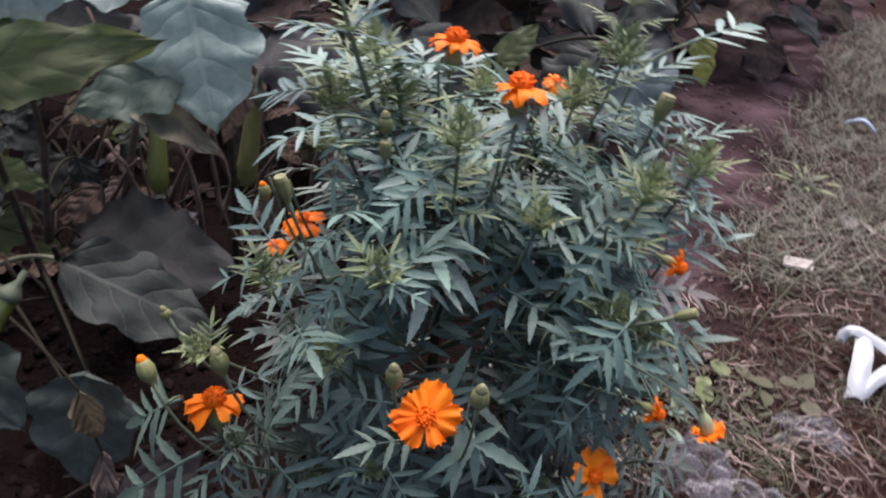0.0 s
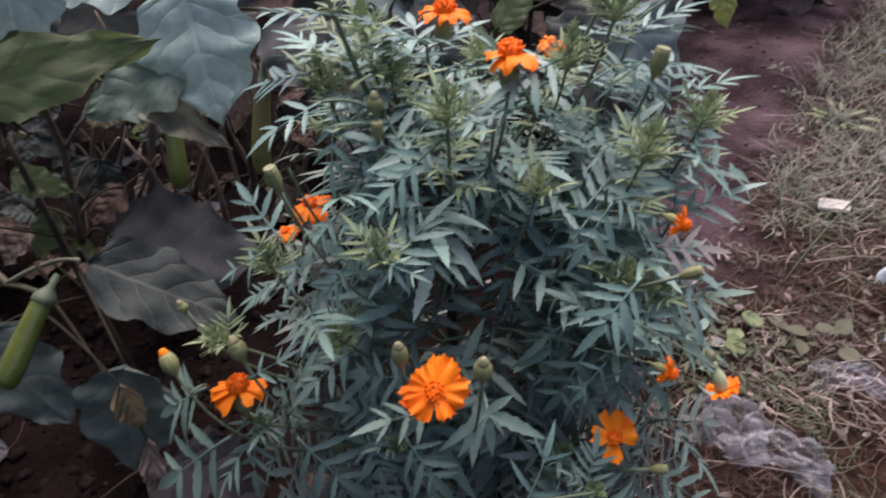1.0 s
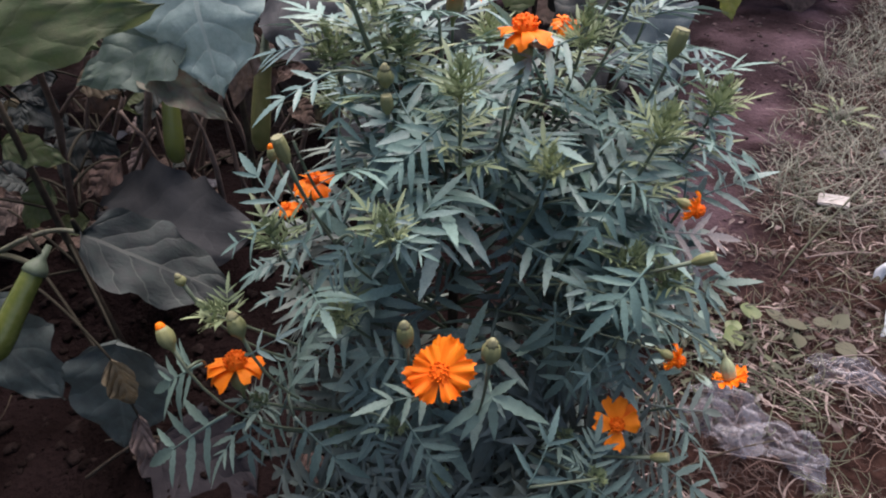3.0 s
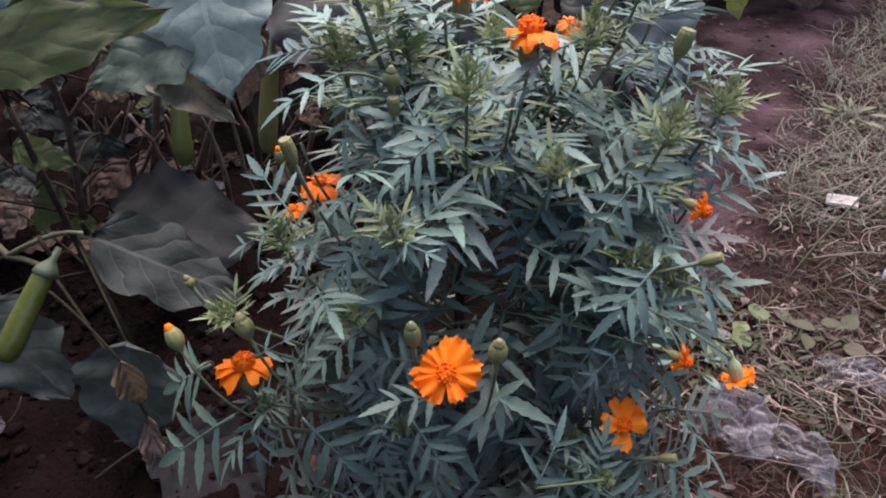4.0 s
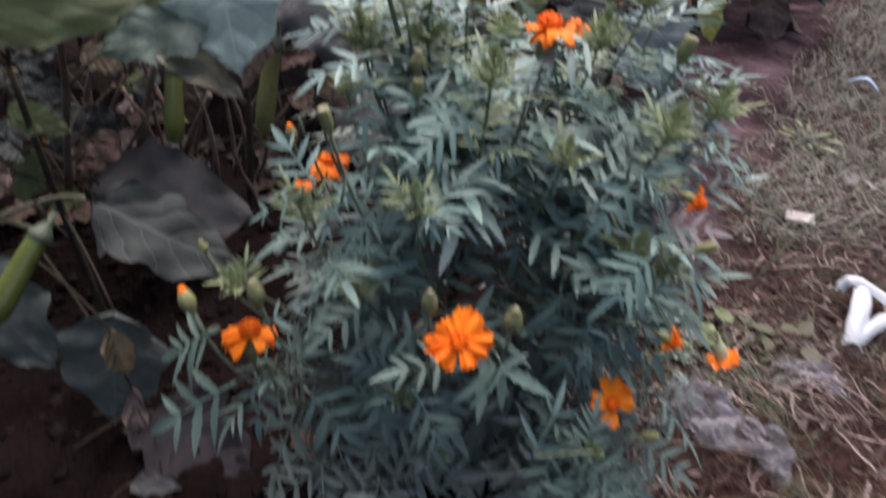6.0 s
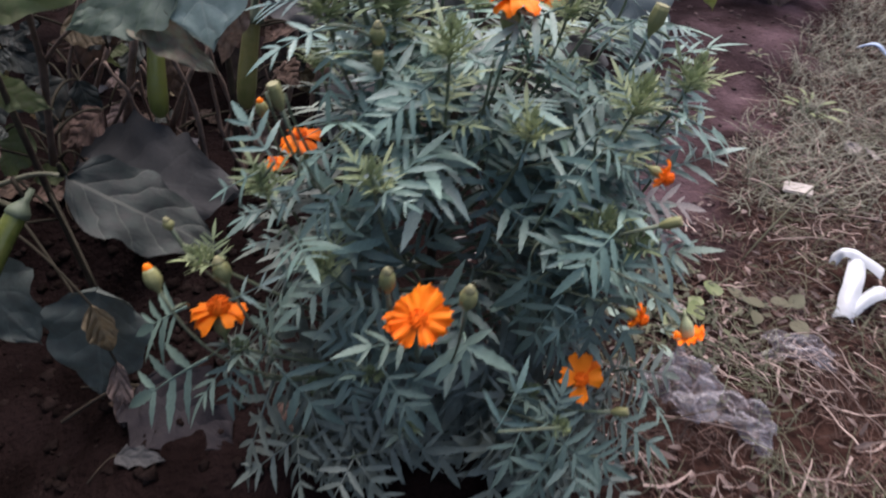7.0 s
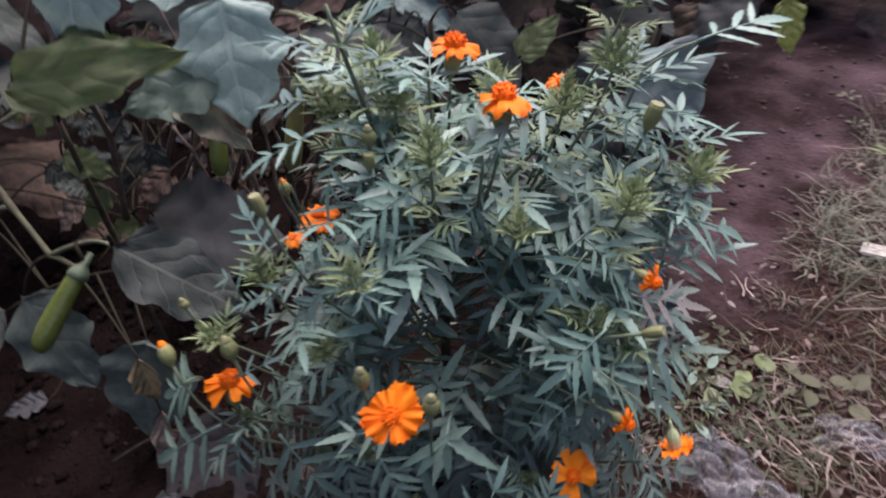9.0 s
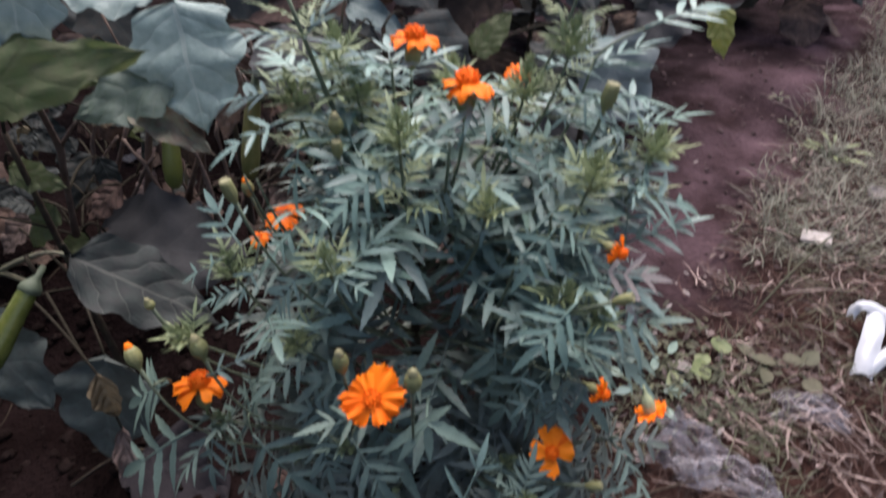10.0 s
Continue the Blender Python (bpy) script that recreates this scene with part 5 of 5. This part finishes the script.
strands("green_grass", 2900, 14, close_by, (0.02, 0.07), (0.0006, 0.0013), (0.2, 1.1), MAT_GRASS, "short green grass among dry stems", "grass", (-0.2, 0.35))
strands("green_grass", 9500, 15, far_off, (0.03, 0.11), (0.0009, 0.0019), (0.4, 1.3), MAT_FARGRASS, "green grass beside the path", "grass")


def clods(name, count, seed, place, size, mat, label):
    """Crumbs and lumps of soil, joined."""
    r = random.Random(seed)
    bm = bmesh.new()
    bmesh.ops.create_icosphere(bm, subdivisions=2, radius=1)
    base = [v.co.copy() for v in bm.verts]
    tri = [tuple(v.index for v in f.verts) for f in bm.faces]
    bm.free()
    verts, faces = [], []
    for k in range(count):
        x, y = place(r)
        s = size[0] + (size[1] - size[0]) * r.random() ** 3
        o = len(verts)
        off = Vector((k * 1.7, k * 0.3, 0))
        flat = r.uniform(0.5, 0.8)
        c = Vector((x, y, ground_z(x, y) + s * 0.15))
        for b in base:
            q = b * (1 + 0.7 * noise.noise(b * 1.4 + off) + 0.4 * noise.noise(b * 3.5 + off))
            verts.append(c + Vector((q.x, q.y, q.z * flat)) * s)
        faces.extend(tuple(i + o for i in t) for t in tri)
    thing(name, (0, 0, 0), label, "soil", kind="stuff", me=solid(name, verts, faces, mat))


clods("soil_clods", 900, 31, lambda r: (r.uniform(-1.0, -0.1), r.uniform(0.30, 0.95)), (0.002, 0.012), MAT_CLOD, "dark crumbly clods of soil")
clods("soil_crumbs", 800, 32, lambda r: (r.uniform(0.1, 1.2), r.uniform(0.72, 2.2)), (0.0015, 0.009), MAT_CRUMB, "small crumbs of soil on the path")


def seedling(x, y, leaves, size, label, mat, long=1.15, rise=0.6, seed=0, turns=(), wide=0.0):
    """A small weed: a ring of oval leaves on short stalks."""
    r = random.Random(seed)
    c = on_soil(x, y, 0.0)
    weed = thing("weed", c, label, "weed", "weeds in the grass")
    for k in range(leaves):
        a = radians(turns[k]) if turns else k * 2.39996 + r.uniform(-0.4, 0.4)
        up = rise * r.uniform(0.6, 1.4)
        way = Vector((math.cos(a), math.sin(a), up)).normalized()
        tip = c + way * size * r.uniform(0.7, 1.3)
        v, f = tube(bend(c, c.lerp(tip, 0.5) + UP * 0.006, tip, 4), [0.0009] * 5, 5)
        part("stalk", solid("stalk", v, f, MAT_STEM), weed)
        verts, faces = [], []
        flat = Vector((way.x, way.y, 0.15))
        w_leaf = wide or (size * 0.62 if long < 2 else size * 0.16)
        leaflet(verts, faces, tip, flat, w_leaf * long, w_leaf, UP + Vector((r.uniform(-0.4, 0.4), r.uniform(-0.4, 0.2), 0)), 0.15, r.uniform(0, 0.3), 8, 0.0)
        part("leaf", solid("leaf", verts, faces, mat), weed)


seedling(0.474, 0.704, 2, 0.030, "round-leaved yellow-green weed in dry grass", MAT_WEED, 1.0, 0.9, 1, (80, 200), 0.036)
seedling(0.424, 0.692, 2, 0.026, "round-leaved yellow-green weed in dry grass", MAT_WEED, 1.1, 0.6, 2, (215, 50), 0.026)
seedling(0.450, 0.700, 1, 0.020, "withered pale weed leaf in dry grass", MAT_PALELEAF, 1.4, 0.5, 5, (170,), 0.030)
seedling(0.548, 0.725, 3, 0.030, "small dull green weed in dry grass", MAT_GRASS, 1.4, 0.5, 3, (10, 130, 250), 0.024)
seedling(0.592, 0.712, 3, 0.030, "small dull green weed in dry grass", MAT_GRASS, 1.5, 0.5, 4, (40, 170, 280), 0.026)
seedling(0.935, 1.450, 16, 0.050, "feathery yellow-green weed beside the path", MAT_WEED, 5.0, 1.2, 6)
seedling(0.910, 1.770, 5, 0.017, "tiny seedling with shiny leaves on bare soil", MAT_GRASS, 1.6, 0.8, 7)
seedling(0.905, 1.650, 4, 0.017, "tiny seedling with shiny leaves on bare soil", MAT_GRASS, 1.6, 0.7, 8)
seedling(0.375, 0.700, 7, 0.040, "grey-green weed at the foot of the marigold", MAT_LOWLEAF, 2.4, 0.6, 9, (), 0.014)
seedling(0.345, 0.660, 6, 0.040, "grey-green weed at the foot of the marigold", MAT_LOWLEAF, 2.4, 0.8, 10, (), 0.014)

# low weeds creeping through the straw at the foot of the bush
creep_v, creep_f = [], []
creep_rng = random.Random(77)
while len(creep_f) < 2600:
    x, y = creep_rng.gauss(0.40, 0.07), creep_rng.gauss(0.70, 0.07)
    if strip_side(x, y) < -0.05 + creep_rng.uniform(-0.04, 0.02):
        continue
    a = creep_rng.uniform(0, 6.28)
    leaflet(creep_v, creep_f, on_soil(x, y, creep_rng.uniform(0.004, 0.035)), (math.cos(a), math.sin(a), creep_rng.uniform(-0.3, 0.6)), creep_rng.uniform(0.010, 0.026),
            creep_rng.uniform(0.004, 0.008), (creep_rng.uniform(-0.6, 0.6), creep_rng.uniform(-0.7, 0.3), 1), 0.2, 0.25, 5, 0.1)
thing("low_weeds", (0, 0, 0), "low dull green weeds creeping through the straw", "weed", kind="stuff", me=solid("low_weeds", creep_v, creep_f, MAT_GRASS))

scraps_v, scraps_f = [], []
scrap_rng = random.Random(9)
for k in range(34):
    x, y = scrap_rng.gauss(0.36, 0.12), scrap_rng.gauss(0.82, 0.16)
    if k > 26:
        x, y = scrap_rng.uniform(0.0, 1.3), scrap_rng.uniform(0.6, 1.9)
    a = scrap_rng.uniform(0, 6.28)
    leaflet(scraps_v, scraps_f, on_soil(x, y, 0.006 + scrap_rng.uniform(0, 0.01)), (math.cos(a), math.sin(a), scrap_rng.uniform(-0.1, 0.2)), scrap_rng.uniform(0.010, 0.026),
            scrap_rng.uniform(0.004, 0.009), (scrap_rng.uniform(-0.5, 0.5), scrap_rng.uniform(-0.5, 0.3), 1), 0.2, 0.2, 5)
thing("shed_leaflets", (0, 0, 0), "pale shed leaflets scattered on the soil", "leaf litter", kind="stuff", me=solid("shed_leaflets", scraps_v, scraps_f, MAT_PALELEAF))


scraps_v, scraps_f = [], []
for k in range(900):
    x, y = scrap_rng.uniform(0.28, 1.2), scrap_rng.uniform(0.35, 1.5)
    if strip_side(x, y) < -0.05 or noise.noise((x * 7, y * 7, 3.0)) < scrap_rng.uniform(-0.5, 0.2):
        continue
    a = scrap_rng.uniform(0, 6.28)
    leaflet(scraps_v, scraps_f, on_soil(x, y, 0.004 + scrap_rng.uniform(0, 0.012)), (math.cos(a), math.sin(a), scrap_rng.uniform(-0.3, 0.5)), scrap_rng.uniform(0.008, 0.030),
            scrap_rng.uniform(0.003, 0.012), (scrap_rng.uniform(-0.7, 0.7), scrap_rng.uniform(-0.7, 0.4), 1), scrap_rng.uniform(0, 0.8), scrap_rng.uniform(-0.4, 0.5), 5)
thing("dead_leaf_scraps", (0, 0, 0), "small brown scraps of dead leaf among dry grass", "leaf litter", kind="stuff", me=solid("dead_leaf_scraps", scraps_v, scraps_f, MAT_SCRAP))


# ---- litter ----
def crumpled(name, center, size, turn, lift, seed, mat, label, category, rough=1.0, cells=34, whole=None):
    """A crumpled sheet of thin film: sharp folds, edges tucked down."""
    verts, faces = [], []
    cx, cy = center
    ca, sa = math.cos(radians(turn)), math.sin(radians(turn))
    for j in range(cells + 1):
        for i in range(cells + 1):
            u, v = 2 * i / cells - 1, 2 * j / cells - 1
            rad = 1 - 0.28 * noise.noise((u * 1.7 + seed, v * 1.7, 3.3)) - 0.10 * (u * u * v * v)
            fold = abs(noise.noise((u * 1.7, v * 1.7, seed))) + 0.26 * abs(noise.noise((u * 3.6, v * 3.6, seed + 3))) + 0.04 * abs(noise.noise((u * 9, v * 9, seed)))
            h = lift * (1.25 - (u * u + v * v) * 0.55) * (0.25 + 1.5 * fold * rough)
            px, py = u * size[0] * rad + 0.02 * noise.noise((v * 3, seed, u * 3)), v * size[1] * rad
            x, y = cx + px * ca - py * sa, cy + px * sa + py * ca
            verts.append((x, y, ground_z(x, y) + 0.005 + max(0, h)))
    for j in range(cells):
        for i in range(cells):
            a = j * (cells + 1) + i
            faces.append((a, a + 1, a + cells + 2, a + cells + 1))
    me = solid(name, verts, faces, mat)
    c = Vector((cx, cy, ground_z(cx, cy)))
    me.transform(Matrix.Translation(-c))
    if whole:
        return part(name, me, whole, Matrix.Translation(c), label)
    thing(name, c, label, category, "litter on the ground", me=me)


bag = thing("plastic_bag", on_soil(0.378, 0.540, 0), "crumpled clear plastic bag lying in dry grass", "plastic bag", "litter on the ground")
crumpled("bag_body", (0.378, 0.542), (0.046, 0.044), -35, 0.052, 1.3, MAT_FILM, "", "", whole=bag)
crumpled("loose_end", (0.446, 0.500), (0.052, 0.030), -40, 0.034, 4.1, MAT_FILM, "loose flat end of the film", "", whole=bag)
crumpled("plastic_film", (0.586, 0.632), (0.050, 0.024), -12, 0.020, 7.7, MAT_FILM, "greyish scrap of plastic film in the grass", "plastic scrap")


def ribbon(name, pts, widths, mat, label, category, thick=0.0016):
    """A bent strip with thickness."""
    pts = [Vector(p) for p in pts]
    verts, faces = [], []
    for i, p in enumerate(pts):
        d = (pts[min(i + 1, len(pts) - 1)] - pts[max(i - 1, 0)]).normalized()
        side = d.cross(UP)
        side = side.normalized() if side.length > 1e-4 else Vector((1, 0, 0))
        nrm = side.cross(d)
        for sx, sz in ((-1, 0), (-0.5, 0.35), (0.5, 0.35), (1, 0), (0.5, 0.0), (-0.5, 0.0)):
            verts.append(p + side * sx * widths[i] + nrm * (sz * widths[i] * 0.6 + (thick if sz else 0)))
    for i in range(len(pts) - 1):
        for k in range(6):
            a, b = i * 6 + k, i * 6 + (k + 1) % 6
            faces.append((a, b, b + 6, a + 6))
    faces.append((5, 4, 3, 2, 1, 0))
    e = (len(pts) - 1) * 6
    faces.append(tuple(e + k for k in range(6)))
    me = solid(name, verts, faces, mat)
    c = Vector((pts[0].x, pts[0].y, ground_z(pts[0].x, pts[0].y)))
    me.transform(Matrix.Translation(-c))
    return thing(name, c, label, category, "litter on the ground", me=me)


def path_points(rows, n=4):
    """Points along a smooth line through (x, y, height over the soil) rows."""
    pts = []
    P = [on_soil(x, y, h) for x, y, h in rows]
    for i in range(len(P) - 1):
        p0, p1, p2, p3 = P[max(0, i - 1)], P[i], P[i + 1], P[min(len(P) - 1, i + 2)]
        for k in range(n):
            t = k / n
            pts.append(0.5 * ((2 * p1) + (p2 - p0) * t + (2 * p0 - 5 * p1 + 4 * p2 - p3) * t * t + (3 * p1 - p0 - 3 * p2 + p3) * t ** 3))
    return pts + [P[-1]]


def sheet(rows, widths, seed):
    """A creased strip of stiff film along (x, y, height over the soil) rows: verts and faces, with a fold down the middle."""
    pts = path_points(rows, 5)
    verts, faces = [], []
    for i, p in enumerate(pts):
        d = (pts[min(i + 1, len(pts) - 1)] - pts[max(i - 1, 0)]).normalized()
        side = d.cross(UP).normalized()
        s = i / (len(pts) - 1)
        half = widths[0] + (widths[1] - widths[0]) * s
        for t in (-1, -0.5, 0, 0.5, 1):
            wav = 0.004 * noise.noise((t * 2, s * 4, seed))
            verts.append(p + side * t * half * (1 + 0.15 * noise.noise((s * 5, t, seed))) + UP * (0.010 * (1 - t * t) + wav))
    for i in range(len(pts) - 1):
        for k in range(4):
            a = i * 5 + k
            faces.append((a, a + 1, a + 6, a + 5))
    return verts, faces


scrap = thing("white_plastic", on_soil(0.723, 0.761, 0), "bent scrap of glossy white plastic lying on the grass", "plastic scrap", "litter on the ground")
for rows, widths, seed in (([(0.714, 0.825, 0.020), (0.722, 0.832, 0.040), (0.747, 0.829, 0.046), (0.790, 0.804, 0.034)], (0.006, 0.017), 1.0),
                           ([(0.750, 0.819, 0.040), (0.723, 0.770, 0.034), (0.701, 0.731, 0.024), (0.692, 0.711, 0.006)], (0.015, 0.0155), 2.0),
                           ([(0.707, 0.720, 0.010), (0.729, 0.738, 0.026), (0.775, 0.767, 0.028)], (0.008, 0.014), 3.0)):
    v, f = sheet(rows, widths, seed)
    part("flap", solid("flap", v, f, MAT_WHITE), scrap)
pts = path_points([(1.270, 1.900, 0.02), (1.300, 1.870, 0.05), (1.335, 1.845, 0.02)], 4)
ribbon("blue_plastic", pts, [0.014] * len(pts), MAT_BLUE, "pale blue plastic scrap beside the path", "plastic scrap")


def chip(x, y, a, size, mat, label):
    """A thin flat piece with worn corners."""
    bm = bmesh.new()
    bmesh.ops.create_cube(bm, size=1)
    bmesh.ops.scale(bm, vec=size, verts=bm.verts)
    bmesh.ops.bevel(bm, geom=bm.edges[:], offset=min(size) * 0.3, segments=2, affect="EDGES")
    bmesh.ops.subdivide_edges(bm, edges=bm.edges[:], cuts=1)
    for q in bm.verts:
        q.co += Vector((noise.noise(q.co * 60), noise.noise(q.co * 60 + Vector((5, 0, 0))), noise.noise(q.co * 40 + Vector((9, 0, 0))))) * 0.0015
    me = bpy.data.meshes.new("wood_chip")
    bm.to_mesh(me)
    bm.free()
    me.materials.append(mat)
    thing("wood_chip", (x, y, 0), label, "wood chip", "litter on the ground", me=me, m=Matrix.Translation(on_soil(x, y, size[2] * 0.5 + 0.019)) @ pose(0, 0, 0, 8, -6, a))


chip(0.756, 1.075, -28, (0.056, 0.036, 0.008), MAT_CARD, "bleached flat chip lying on straw")
STALKS = [(0.661, 1.114, 0.720, 1.068, 8), (0.630, 0.898, 0.758, 0.910, 3.0), (0.438, 0.622, 0.515, 0.562, 2.0), (0.561, 0.603, 0.598, 0.537, 2.2), (0.567, 0.656, 0.645, 0.667, 2.0), (0.600, 0.650, 0.660, 0.560, 3.0),
          (0.580, 0.640, 0.630, 0.540, 2.0), (0.350, 0.600, 0.440, 0.570, 1.6), (0.520, 0.560, 0.600, 0.520, 1.8), (0.820, 1.000, 0.960, 0.960, 3.0),
          (0.780, 1.020, 0.900, 1.010, 2.2), (0.330, 0.500, 0.480, 0.470, 2.2), (0.590, 1.000, 0.690, 1.090, 1.8), (0.640, 0.820, 0.700, 0.760, 2.0)]
for k, (x0, y0, x1, y1, thick) in enumerate(STALKS):
    a, b = on_soil(x0, y0, 0.012), on_soil(x1, y1, 0.014)
    pts = bend(a, a.lerp(b, 0.5) + Vector((0.006 * math.sin(k), 0.006 * math.cos(k), 0.012)), b, 8)
    v, f = tube(pts, [thick * 0.0005 * (1 - 0.05 * i) for i in range(9)], 7)
    me = solid("dry_stalk", [q - a for q in v], f, MAT_PALESTRAW)
    thing("dry_stalk", a, "bleached dry stalk lying on the grass", "dry stalk", "dry stalks", me=me)
for k, (x, y, turn) in enumerate(((0.930, 1.250, 20), (0.985, 1.215, 80))):
    d = Vector((math.cos(radians(turn)), math.sin(radians(turn)), 0)) * 0.06
    fallen(on_soil(x, y, 0.02), on_soil(x, y, 0.025) + d, (0.3, -0.3, 0.9), 0.6, MAT_PALELEAF, "curled pale dead leaf on straw", 780 + k)
twig_a, twig_b = on_soil(0.283, 0.455, 0.022), on_soil(0.440, 0.508, 0.026)
pts = bend(twig_a, twig_a.lerp(twig_b, 0.5) + Vector((0.0, 0.008, 0.010)), twig_b, 9)
v, f = tube(pts, [0.0019 * (1 - 0.06 * i) for i in range(10)], 6)
thing("twig", twig_a, "thin dark twig lying across the straw", "twig", "dry stalks", me=solid("twig", [q - twig_a for q in v], f, MAT_WOODY))
blade_a, blade_b = on_soil(0.556, 0.834, 0.004), on_soil(0.794, 1.055, 0.075)
pts = bend(blade_a, blade_a.lerp(blade_b, 0.45) + UP * 0.050, blade_b, 10)
ribbon("grass_blade", pts, [0.0020 * math.sin(math.pi * (0.16 + 0.80 * i / 10)) for i in range(11)], MAT_GRASS, "long arching green grass blade", "grass")
